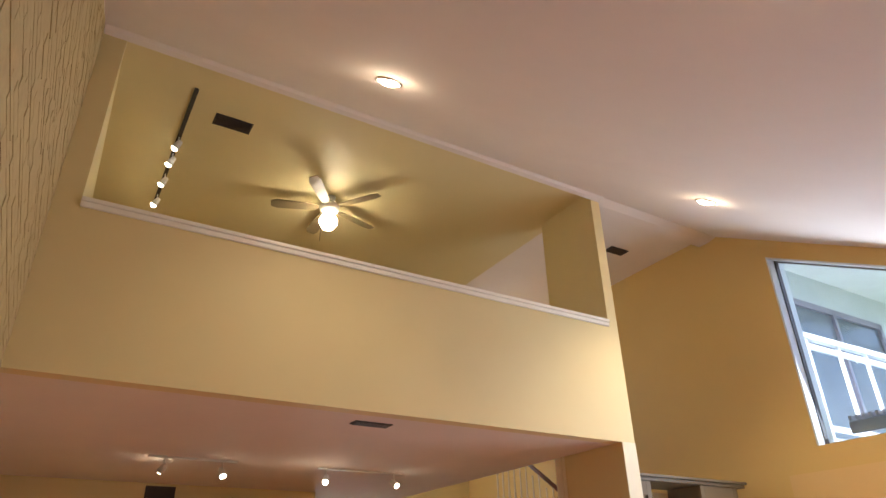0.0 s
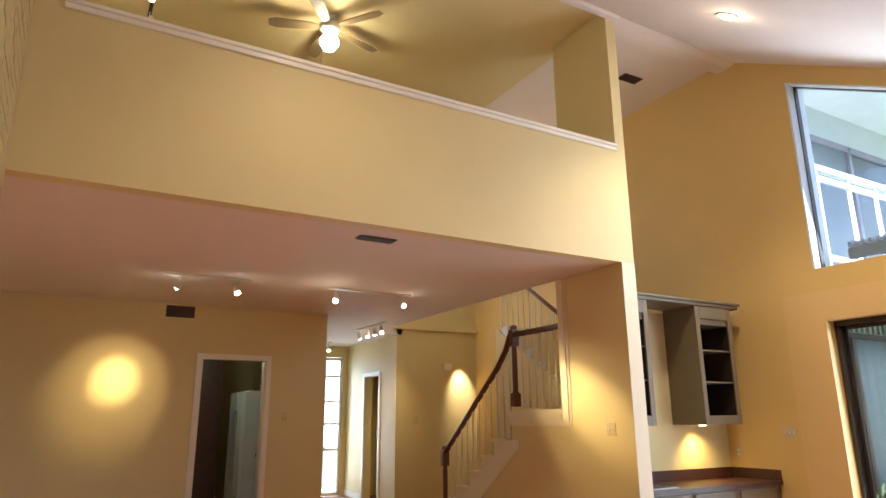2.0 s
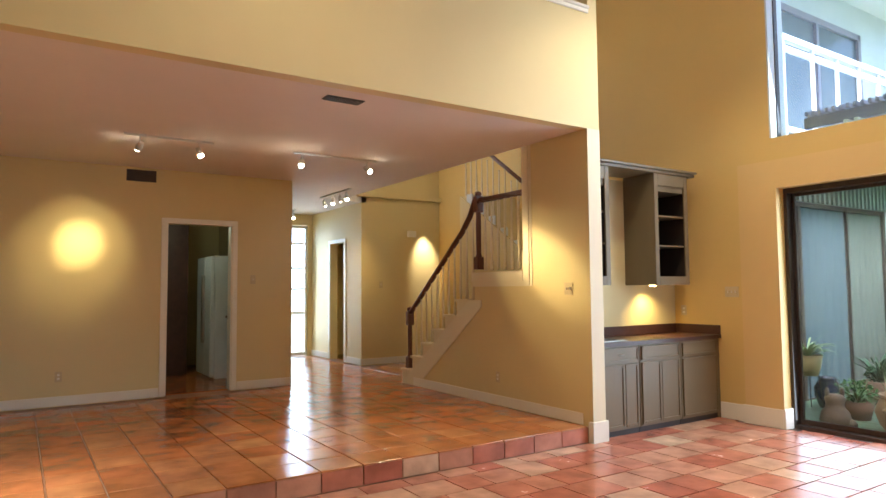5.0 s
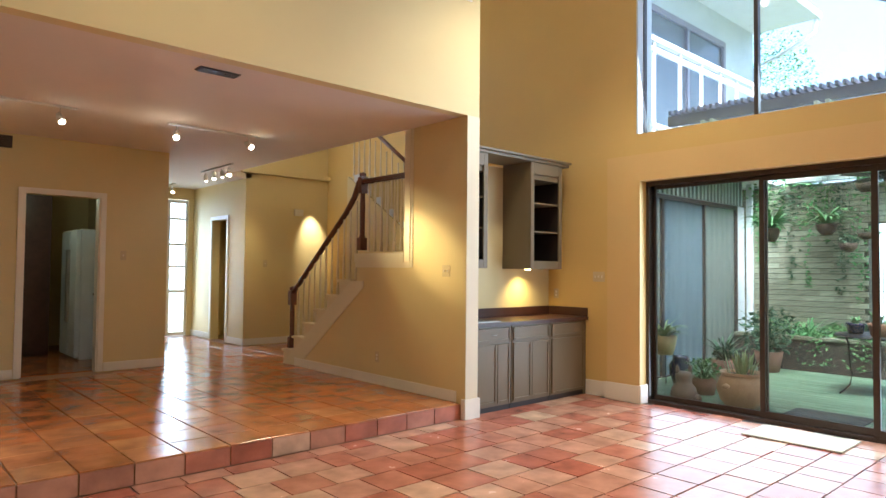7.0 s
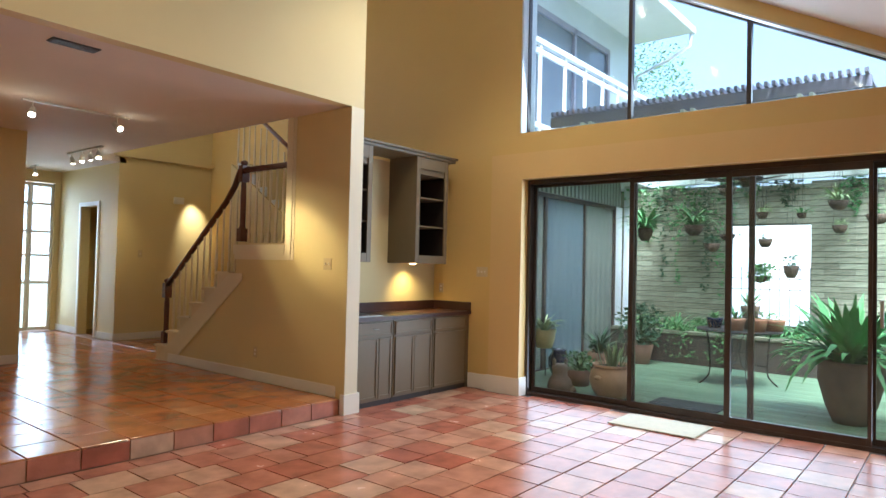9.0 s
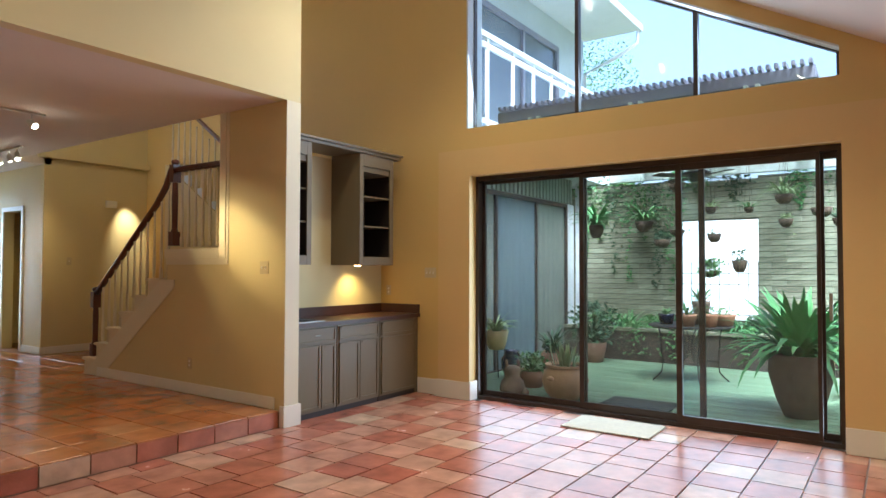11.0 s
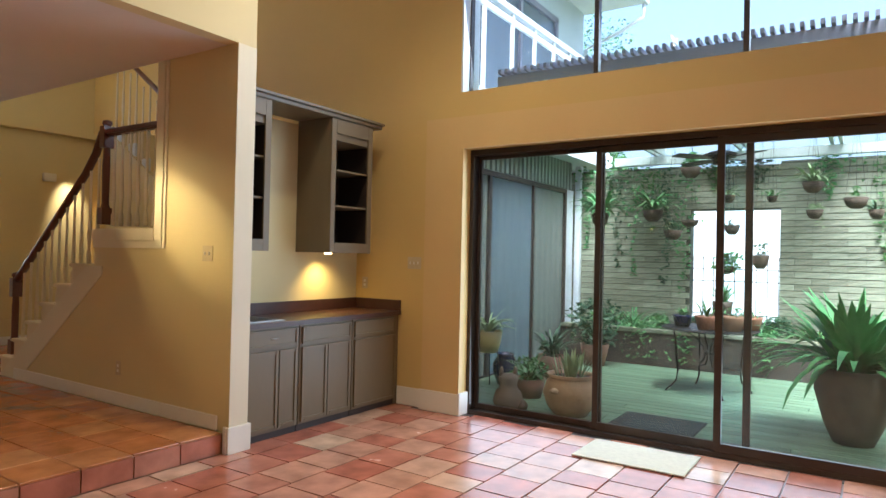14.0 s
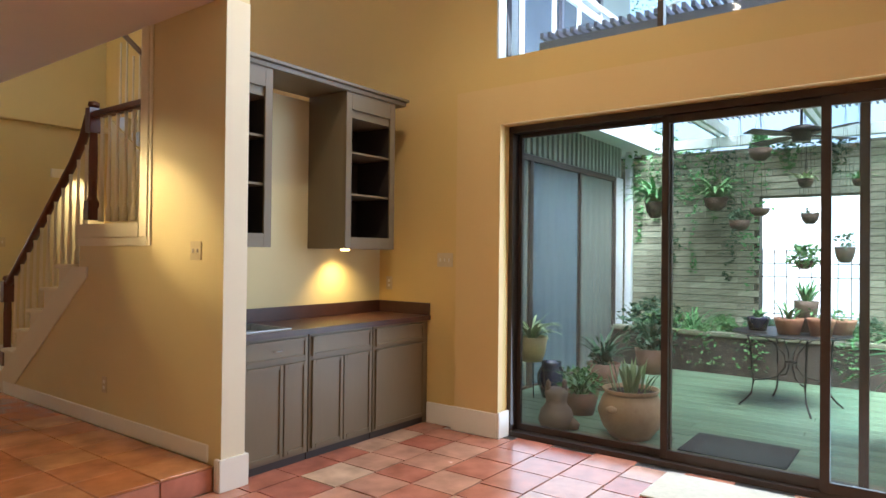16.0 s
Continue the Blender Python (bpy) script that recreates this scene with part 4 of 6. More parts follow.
vent("ceiling_vent", (2.05, 4.95, ZC), 0.32, 0.12, "dark ceiling air vent under the loft", "down")
vent("wall_vent", (1.16, YK, 2.81), 0.33, 0.14, "dark air vent high on the kitchen wall", "wall")
vent("ceiling_vent", (0.72, 5.33, ZF), 0.34, 0.17, "dark air vent in the loft ceiling", "down")
vent("ceiling_vent", (5.68, 5.50, ZF), 0.3, 0.15, "dark air vent in the stairwell ceiling", "down")


def can_light(x, y):
    u = thing("recessed_light", (x, y, slope_z(y)), "round recessed ceiling light, lit, with a cream ring", "recessed light", "recessed lights")
    u.rotation_euler = (math.atan(0.555), 0, 0)
    bm = bmesh.new()
    add_lathe(bm, [(0.075, -0.002), (0.095, -0.002), (0.098, -0.012), (0.078, -0.014), (0.075, -0.002)], sides=24)
    part("ring", bm, M_TRIM, u, smooth=True)
    bm = bmesh.new()
    add_lathe(bm, [(0, -0.004), (0.075, -0.006), (0.05, -0.025), (0, -0.03)], sides=24)
    part("bulb", bm, M_LAMP, u, "glowing reflector bulb", smooth=True)
    return u


# fittings for the added pair too
for cx, cy in CANS:
    can_light(cx, cy)


def track_light(name, x0, x1, y, z, heads, label, along="x"):
    """A ceiling track with its heads: (place along the track, point that it lights)."""
    u = thing(name, ((x0 + x1) / 2, y, z) if along == "x" else (y, (x0 + x1) / 2, z), label, "track light")
    h = (x1 - x0) / 2
    dims = (-h, h, -0.018, 0.018, -0.02, 0) if along == "x" else (-0.018, 0.018, -h, h, -0.02, 0)
    box_part("track", dims, M_DARKTRACK if name == "loft_track_light" else M_WHITEMETAL, u, "", 0.002)
    for place, target in heads:
        o = place - (x0 + x1) / 2
        base = Vector((o, 0, 0)) if along == "x" else Vector((0, o, 0))
        head_at = base + Vector((0, 0, -0.11))
        way = (Vector(target) - (u.location + head_at)).normalized()
        bm = bmesh.new()
        add_tube(bm, [base + Vector((0, 0, -0.018)), head_at], 0.006, 6)
        part("stem", bm, M_WHITEMETAL, u, "", smooth=True)
        bm = bmesh.new()
        add_tube(bm, [head_at - way * 0.05, head_at - way * 0.045, head_at, head_at + way * 0.045], [0.01, 0.022, 0.03, 0.034], 12)
        part("head", bm, M_WHITEMETAL, u, "white metal spot head", smooth=True)
        bm = bmesh.new()
        add_tube(bm, [head_at + way * 0.046, head_at + way * 0.060, head_at + way * 0.068], [0.030, 0.026, 0.012], 12)
        part("bulb", bm, M_LAMPWHITE, u, "glowing bulb face", smooth=True)
    return u


M_DARKTRACK = M_DARK
track_light("track_light", 0.74, 1.56, 7.0, ZC, ((0.88, (0.50, 8.81, 1.93)), (1.42, (2.2, 5.6, 0.2))), "white ceiling track light with two lit heads")
track_light("track_light", 2.40, 3.40, 7.0, ZC, ((2.49, (1.5, 5.2, 0.2)), (3.28, (4.37, 5.2, 1.3))), "white ceiling track light with two lit heads, by the stairs")
track_light("track_light", 9.0, 10.1, 4.0, ZC, ((9.12, (3.8, 8.0, 0.2)), (9.35, (4.82, 10.8, 1.5)), (9.62, (4.0, 9.8, 0.2)), (9.95, (4.82, 11.0, 1.5))), "white ceiling track light with four lit heads in the hallway", "y")
track_light("track_light", 11.8, 12.1, 4.2, ZC, ((11.9, (4.1, 11.0, 0.2)),), "white ceiling track light with one lit head at the hall end", "y")
track_light("loft_track_light", 5.0, 7.1, 0.33, ZF, ((5.75, (-0.2, 6.1, 4.4)), (6.05, (-0.2, 6.4, 4.4)), (6.45, (-0.2, 6.8, 4.4)), (6.9, (-0.2, 7.2, 4.4))), "dark ceiling track light with four lit heads in the loft", "y")

fan = thing("ceiling_fan", (1.98, 6.09, ZF), "cream ceiling fan with a lit globe in the loft", "ceiling fan")
bm = bmesh.new()
add_lathe(bm, [(0, -0.06), (0.05, -0.055), (0.065, 0), (0, 0)], sides=16)
part("canopy", bm, M_WHITEMETAL, fan, "cream canopy", smooth=True)
bm = bmesh.new()
add_tube(bm, [(0, 0, -0.05), (0, 0, -0.09)], 0.013, 8)
part("rod", bm, M_WHITEMETAL, fan, "cream rod")
bm = bmesh.new()
add_lathe(bm, [(0, -0.20), (0.06, -0.20), (0.10, -0.17), (0.11, -0.12), (0.07, -0.07), (0, -0.06)], sides=20)
part("motor", bm, M_WHITEMETAL, fan, "cream motor housing", smooth=True)
bm = bmesh.new()
add_lathe(bm, [(0, -0.40), (0.06, -0.385), (0.095, -0.33), (0.095, -0.28), (0.05, -0.22), (0, -0.21)], sides=20)
part("globe", bm, M_LAMPWHITE, fan, "glowing glass globe", smooth=True)
bm = bmesh.new()
add_tube(bm, [(-0.08, 0.0, -0.20), (-0.08, 0.0, -0.56)], 0.003, 5)
part("pull_chain", bm, M_DARK, fan, "thin pull chain")
for k in range(5):
    a = k * math.tau / 5 + 0.3
    bm = bmesh.new()
    pts = [(0.12, -0.03), (0.2, -0.05), (0.55, -0.065), (0.62, -0.04), (0.62, 0.04), (0.55, 0.065), (0.2, 0.05), (0.12, 0.03)]
    rot = Matrix.Rotation(a, 4, "Z")
    lo = [bm.verts.new(rot @ Vector((x, y, -0.14 + y * 0.2))) for x, y in pts]
    hi = [bm.verts.new(rot @ Vector((x, y, -0.132 + y * 0.2))) for x, y in pts]
    bm.faces.new(lo), bm.faces.new(hi[::-1])
    for i in range(8):
        bm.faces.new((lo[i], hi[i], hi[(i + 1) % 8], lo[(i + 1) % 8]))
    part("blade", bm, M_BLADE, fan, "tan blade")

# ---- kitchen and hallway end ----
box_part("floor_kitchen", (0.6, XK - 0.14, YK + 0.14, 12.2, ZU - 0.02, ZU), M_TILE2, None, "brown kitchen floor", kind="structure", category="floor")
box_part("ceiling_kitchen", (0.6, XK - 0.14, YK + 0.14, 12.2, 2.6, 2.7), M_CEIL, None, "kitchen ceiling", kind="structure", category="ceiling")
box_part("wall_kitchen_left", (0.6, 0.7, YK + 0.14, 12.2, ZU, 2.6), M_WALL, None, "kitchen side wall", kind="structure", category="wall")
box_part("wall_kitchen_back", (0.7, XK - 0.14, 12.1, 12.2, ZU, 2.6), M_WALL, None, "kitchen back wall", kind="structure", category="wall")
fr = thing("refrigerator", (2.56, 10.45, ZU), "white refrigerator with two doors and long pale handles", "refrigerator")
box_part("body", (-0.22, 0.34, -0.42, 0.42, 0, 1.78), M_OUTWHITE, fr, "white cabinet", 0.01)
box_part("door", (-0.28, -0.222, -0.42, -0.06, 0.03, 1.77), M_OUTWHITE, fr, "white freezer door", 0.012)
box_part("door", (-0.28, -0.222, -0.05, 0.42, 0.03, 1.77), M_OUTWHITE, fr, "white refrigerator door", 0.012)
box_part("handle", (-0.32, -0.282, -0.10, -0.075, 0.5, 1.5), M_STEEL, fr, "long pale handle", 0.004)
box_part("handle", (-0.32, -0.282, -0.035, -0.01, 0.5, 1.5), M_STEEL, fr, "long pale handle", 0.004)
kc = thing("kitchen_base_cabinet", (2.70, 9.50, ZU), "dark kitchen cabinet with a pale front beside the refrigerator", "cabinet", "kitchen cabinets")
box_part("body", (-0.20, 0.20, -0.48, 0.48, 0, 0.87), M_OUTWHITE, kc, "pale front", 0.004)
box_part("worktop", (-0.22, 0.20, -0.48, 0.48, 0.871, 0.91), M_COUNTER, kc, "dark worktop", 0.004)
ku = thing("kitchen_wall_cabinet", (2.74, 9.50, 1.50), "dark brown kitchen wall cabinet", "cabinet", "kitchen cabinets")
box_part("body", (-0.16, 0.16, -0.48, 0.48, 0, 0.75), M_COUNTER, ku, "dark brown body", 0.004)
box_part("door", (-0.18, -0.161, -0.47, -0.01, 0.01, 0.74), M_COUNTER, ku, "dark brown door", 0.003)
box_part("door", (-0.18, -0.161, 0.01, 0.47, 0.01, 0.74), M_COUNTER, ku, "dark brown door", 0.003)
kt = thing("tall_kitchen_cabinet", (1.38, 11.1, ZU), "dark brown tall kitchen cabinet at the back", "cabinet", "kitchen cabinets")
box_part("body", (-0.6, 0.75, -0.3, 0.6, 0, 2.3), M_COUNTER, kt, "dark brown body", 0.004)
box_part("door", (-0.59, 0.05, -0.32, -0.301, 0.05, 2.25), M_COUNTER, kt, "dark brown door", 0.003)
box_part("door", (0.06, 0.74, -0.32, -0.301, 0.05, 2.25), M_COUNTER, kt, "dark brown door", 0.003)

bm = bmesh.new()
add_box(bm, 1.0, 8.0, 16.5, 16.55, 0.9, 6.0)
structure("backdrop", bm, M_SKYCARD, "bright hazy daylight beyond the hallway door", category="backdrop")
bm = bmesh.new()
add_box(bm, 1.0, 8.0, 16.3, 16.5, -0.03, 0.9)
structure("wall_street", bm, M_WINGBLUE, "low pale blue-grey wall outside the hallway door", category="wall")
hd = tagged(thing("door_2", (4.36, YH + 0.05, ZU), "white glazed hallway door with thin bars", "glass door"), kind="structure")
for x0, x1 in ((-0.365, 0.0), (0.004, 0.365)):
    bm = bmesh.new()
    add_box(bm, x0, x0 + 0.04, -0.02, 0.02, 0, 2.54)
    add_box(bm, x1 - 0.04, x1, -0.02, 0.02, 0, 2.54)
    add_box(bm, x0 + 0.04, x1 - 0.04, -0.02, 0.02, 0, 0.06)
    add_box(bm, x0 + 0.04, x1 - 0.04, -0.02, 0.02, 2.48, 2.54)
    for z in (0.80, 1.27, 1.68, 2.16):
        add_box(bm, x0 + 0.04, x1 - 0.04, -0.015, 0.015, z, z + 0.045)
    s = part("door_leaf", bm, M_TRIM, hd, "white painted leaf", 0.002)
    g = box_part("pane", (x0 + 0.03, x1 - 0.03, -0.003, 0.003, 0.05, 2.49), M_GLASS, s, "clear glass pane")
    g.visible_shadow = False

# ---- mats ----
def floor_mat(name, cx, cy, w, d, z, mat, label):
    u = thing(name, (cx, cy, z), label, "door mat")
    box_part("rug_pad", (-w / 2, w / 2, -d / 2, d / 2, 0.0, 0.010), mat, u, "", 0.004)
    return u


floor_mat("door_mat", 6.10, 2.25, 0.52, 0.79, 0.004, M_MAT, "cream rectangular door mat on the tiles at the patio door")

# ---- courtyard ----
ZD = -0.03
bm = bmesh.new()
n = 24
for i in range(n):
    for j in range(n):
        x0, x1 = 6.66 + (i / n) ** 2 * 400, 6.66 + ((i + 1) / n) ** 2 * 400
        y0, y1 = (j / n - 0.5) * 500, ((j + 1) / n - 0.5) * 500
        bm.faces.new([bm.verts.new(p) for p in ((x0, y0, -0.16), (x1, y0, -0.16), (x1, y1, -0.16), (x0, y1, -0.16))])
bmesh.ops.remove_doubles(bm, verts=bm.verts, dist=0.001)
structure("ground", bm, M_GROUND, "bare ground beyond the courtyard")
bm = bmesh.new()
add_box(bm, -40, 6.66, 12.7, 60, -0.16, -0.03)
structure("ground_garden", bm, M_CONC, "pale paved ground beyond the hallway door", category="ground")
box_part("patio_edge", (6.66, 7.05, -1.2, 4.65, -0.15, ZD), M_CONC, None, "mossy concrete strip along the patio door", kind="structure", category="pavement")
dk = thing("deck", (7.05, 1.7, ZD), "weathered greenish wooden deck boards in the courtyard", "deck")
tagged(dk, kind="structure")

WXL = 11.2
HY0, HY1, HZ0, HZ1 = 1.88, 3.04, 0.62, 2.18
bm = bmesh.new()
for d in ((-1.2, HY0, -0.15, 2.83), (HY1, 5.7, -0.15, 2.83), (HY0, HY1, -0.15, HZ0), (HY0, HY1, HZ1, 2.78)):
    add_box(bm, WXL + 0.012, WXL + 0.2, d[0], d[1], d[2], d[3])
bw = structure("wall_garden", bm, M_MORTAR, "buff brick garden wall with a barred opening")
box_part("wall_garden_side", (6.66, WXL + 0.2, -1.4, -1.2, -0.15, 2.83), M_MORTAR, None, "garden side wall", kind="structure", category="wall")
pl = thing("planter_wall", (10.55, 2.2, ZD), "low brick planter with a mossy cap along the garden wall", "planter")
box_part("body", (0.0, 0.14, -3.4, 2.55, -0.1, 0.46), M_PLANTER, pl, "low brown brick front, coloured darker for shade")
box_part("cap", (-0.03, 0.18, -3.4, 2.55, 0.461, 0.51), M_CONC, pl, "pale mossy cap", 0.01)
box_part("soil", (0.145, 0.65, -3.4, 2.55, 0.0, 0.44), M_SOIL, pl, "dark soil")
ig = thing("iron_grille", (WXL + 0.1, 2.46, HZ0), "thin black iron bars in the garden wall opening", "iron grille")
for k in range(9):
    bm = bmesh.new()
    y = -0.56 + k * 0.14
    add_tube(bm, [(0, y, 0), (0, y, 0.86)], 0.006, 6)
    add_lathe(bm, [(0, 0), (0.014, 0.0), (0.0, 0.06)], (0, y, 0.86), 6)
    part("bar", bm, M_IRON, ig)
for z in (0.08, 0.55, 0.72):
    bm = bmesh.new()
    add_tube(bm, [(0, -0.6, z), (0, 0.6, z)], 0.007, 6)
    part("rail", bm, M_IRON, ig)
box_part("neighbour_wall", (20.0, 20.3, -6, 6, -0.2, 3.2), M_OUTWHITE, None, "pale wall beyond the garden opening", kind="structure", category="wall")

# wing of the house
WG = 4.80
wing = thing("house_wing", (9.0, WG, 0), "green-grey sided house wing with sliding doors and balcony above", "house")
W = lambda x: x - 9.0
bm = bmesh.new()
add_box(bm, W(6.68), W(10.55), 0.06, 0.2, 2.36, 2.76)
k = 6.7
while k < 10.5:
    add_box(bm, W(k), W(k) + 0.055, 0.03, 0.06, 2.38, 2.76)
    k += 0.115
part("wall", bm, M_SIDING, wing, "green-grey grooved siding above the doors")
box_part("wall", (W(10.3), W(10.55), 0.0, 0.9, -0.15, 2.36), M_OUTWHITE, wing, "pale corner post", 0.004)
bm = bmesh.new()
for a, b in ((6.70, 6.76), (7.98, 8.05), (9.12, 9.17), (10.22, 10.30)):
    add_box(bm, W(a), W(b), 0.0, 0.06, -0.02, 2.30)
add_box(bm, W(6.70), W(10.30), 0.0, 0.06, 2.30, 2.36)
add_box(bm, W(6.70), W(10.30), 0.0, 0.06, -0.12, -0.021)
part("door", bm, M_BRONZE, wing, "dark bronze sliding door frame", 0.002)
for a, b, mat, lab in ((6.76, 7.98, M_CURTAINTAN, "dull tan glazed panel"), (8.05, 9.12, M_CURTAIN, "blue-grey drape behind glass"), (9.17, 10.22, M_CURTAINTAN, "dull tan glazed panel")):
    bm = bmesh.new()
    nseg = 40
    v0 = None
    for i in range(nseg + 1):
        x = W(a) + (b - a) * i / nseg
        y = 0.035 + 0.005 * math.sin(i * 0.9)
        v = (bm.verts.new((x, y, -0.02)), bm.verts.new((x, y, 2.30)))
        if v0:
            bm.faces.new((v0[0], v[0], v[1], v0[1]))
        v0 = v
    part("drape", bm, mat, wing, lab, smooth=True)
    g = box_part("pane", (W(a), W(b), 0.012, 0.017, -0.02, 2.30), M_GLASSDULL, wing, "glass pane")
    g.visible_shadow = False
bm = bmesh.new()
add_box(bm, W(6.68), W(11.3), -0.30, 0.9, 2.762, 2.80)
add_box(bm, W(6.68), W(11.3), -0.34, -0.30, 2.72, 2.94)
add_box(bm, W(11.3), W(11.34), -0.34, 0.9, 2.72, 2.94)
add_box(bm, W(6.68), W(11.3), -0.30, 0.9, 2.94, 3.0)
part("balcony_floor", bm, M_OUTWHITE, wing, "white painted balcony edge", 0.004)
bm = bmesh.new()
add_box(bm, W(6.68), W(11.2), -0.18, -0.10, 4.17, 4.24)
add_box(bm, W(6.68), W(11.2), -0.16, -0.12, 4.05, 4.12)
add_box(bm, W(6.68), W(11.2), -0.16, -0.12, 3.12, 3.18)
part("balcony_rail", bm, M_OUTWHITE, wing, "white painted balcony rail", 0.004)
k = 7.02
while k < 11.3:
    box_part("balcony_post", (W(k), W(k) + 0.04, -0.165, -0.125, 3.0, 4.17), M_OUTWHITE, wing, "white painted balcony post", 0.003)
    k += 0.58
bm = bmesh.new()
add_box(bm, W(6.68), W(8.9), 0.92, 1.05, 3.0, 6.0)
add_box(bm, W(12.0), W(13.3), 0.92, 1.05, 3.0, 6.0)
add_box(bm, W(8.9), W(12.0), 0.92, 1.05, 5.45, 6.0)
part("wall", bm, M_WINGBLUE, wing, "pale blue-grey upper wall")
bm = bmesh.new()
for a, b in ((8.9, 9.0), (10.5, 10.58), (11.9, 12.0)):
    add_box(bm, W(a), W(b), 0.88, 0.96, 3.0, 5.45)
add_box(bm, W(8.9), W(12.0), 0.88, 0.96, 5.36, 5.46)
part("door", bm, M_PERG, wing, "dark framed balcony door", 0.003)
for a, b in ((9.0, 10.5), (10.58, 11.9)):
    box_part("pane", (W(a), W(b), 0.925, 0.935, 3.0, 5.36), M_DARKPANE, wing, "blue-grey reflecting pane")
bm = bmesh.new()
add_box(bm, W(6.68), W(13.4), -0.15, 4.0, 5.95, 6.05)
part("soffit", bm, M_OUTWHITE, wing, "pale eave soffit")
bm = bmesh.new()
add_prism(bm, [(-0.15, 6.051), (4.0, 6.051), (4.0, 8.0)], "x", W(6.68), W(13.4))
part("roof", bm, M_PERG, wing, "grey sloping roof")
bm = bmesh.new()
add_box(bm, W(6.68), W(13.45), -0.27, -0.15, 5.93, 6.07)
part("gutter", bm, M_OUTWHITE, wing, "white eave gutter", 0.01)
bm = bmesh.new()
add_tube(bm, [(W(13.35), -0.2, 5.93), (W(13.35), -0.18, 5.7), (W(13.2), 0.2, 5.45), (W(13.1), 0.8, 5.2), (W(13.1), 0.88, 3.0)], 0.035, 8)
part("downspout", bm, M_OUTWHITE, wing, "white curved downspout", smooth=True)
bm = bmesh.new()
add_box(bm, W(10.60), W(10.70), -0.10, 0.0, -0.1, 2.72)
part("downspout", bm, M_OUTWHITE, wing, "white square downspout", 0.01)

stretch(wing, ramp((6.68, 6.68), (7.98, 8.37), (9.12, 9.63), (10.25, 10.76), (13.0, 13.6)), ramp((4.46, 4.46), (4.8, 4.8), (5.8, 5.9)), ramp((0.0, 0.0), (2.3, 2.45), (3.3, 3.55)))

# pergola
pg = thing("pergola", (9.6, 2.5, 3.0), "grey painted wooden pergola with close slats over the courtyard", "pergola")
P = lambda x, y, z: (x - 9.6, y - 2.5, z - 3.0)


def pbox(name, x0, x1, y0, y1, z0, z1, mat, label="", bevel=0.004):
    return box_part(name, (x0 - 9.6, x1 - 9.6, y0 - 2.5, y1 - 2.5, z0 - 3.0, z1 - 3.0), mat, pg, label, bevel)


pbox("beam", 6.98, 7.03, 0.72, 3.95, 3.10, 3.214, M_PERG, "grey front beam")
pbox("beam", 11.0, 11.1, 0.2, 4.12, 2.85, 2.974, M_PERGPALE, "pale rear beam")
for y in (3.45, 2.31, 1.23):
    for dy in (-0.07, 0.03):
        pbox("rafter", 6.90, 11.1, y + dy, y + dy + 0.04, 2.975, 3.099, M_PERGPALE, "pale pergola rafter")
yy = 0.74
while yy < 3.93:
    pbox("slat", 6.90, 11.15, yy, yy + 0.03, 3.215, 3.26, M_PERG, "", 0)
    yy += 0.068
of = thing("patio_fan", (9.3, 2.30, 2.974), "dark outdoor ceiling fan hanging from the pergola", "ceiling fan")
bm = bmesh.new()
add_tube(bm, [(0, 0, -0.01), (0, 0, -0.28)], 0.014, 8)
part("rod", bm, M_IRON, of)
box_part("mount", (-0.05, 0.05, -0.14, 0.03, -0.02, 0.001), M_IRON, of, "dark mounting plate")
bm = bmesh.new()
add_lathe(bm, [(0, -0.42), (0.08, -0.42), (0.09, -0.36), (0.17, -0.34), (0.18, -0.30), (0.10, -0.27), (0, -0.26)], sides=24)
part("motor", bm, M_IRON, of, "dark motor housing", smooth=True)
for k in range(4):
    a = k * math.tau / 4 + 0.9
    rot = Matrix.Rotation(a, 4, "Z")
    bm = bmesh.new()
    pts = [(0.15, -0.03), (0.25, -0.06), (0.62, -0.065), (0.62, 0.065), (0.25, 0.06), (0.15, 0.03)]
    lo = [bm.verts.new(rot @ Vector((x, y, -0.36 + y * 0.15))) for x, y in pts]
    hi = [bm.verts.new(rot @ Vector((x, y, -0.35 + y * 0.15))) for x, y in pts]
    bm.faces.new(lo), bm.faces.new(hi[::-1])
    for i in range(6):
        bm.faces.new((lo[i], hi[i], hi[(i + 1) % 6], lo[(i + 1) % 6]))
    part("blade", bm, M_IRON, of, "dark blade")
floor_mat("outdoor_mat", 7.30, 2.42, 0.58, 0.73, ZD + 0.001, M_MATDARK, "dark rubber mat on the deck outside the door")

# ---- plants ----
rng = random.Random(11)


def add_strap(bm, base, az, length, width, lean, droop, seg=6, fold=0.25):
    """A long leaf that rises and bends over."""
    p = Vector(base)
    out = Vector((math.cos(az), math.sin(az), 0))
    side = Vector((-math.sin(az), math.cos(az), 0))
    ang = lean
    rows = []
    for i in range(seg + 1):
        t = i / seg
        w = width * (math.sin(math.pi * min(1, 0.12 + t * 0.88)) ** 0.7) * 0.5 + 0.0006
        up = Vector((0, 0, 1)) * math.sin(ang) * -1 + out * 0
        n = (out * -math.sin(ang) + Vector((0, 0, 1)) * math.cos(ang))
        rows.append((bm.verts.new(p - side * w + n * w * fold), bm.verts.new(p), bm.verts.new(p + side * w + n * w * fold)))
        d = out * math.cos(ang) + Vector((0, 0, 1)) * math.sin(ang)
        p = p + d * (length / seg)
        ang -= droop / seg
    for a, b in zip(rows, rows[1:]):
        bm.faces.new((a[0], a[1], b[1], b[0]))
        bm.faces.new((a[1], a[2], b[2], b[1]))


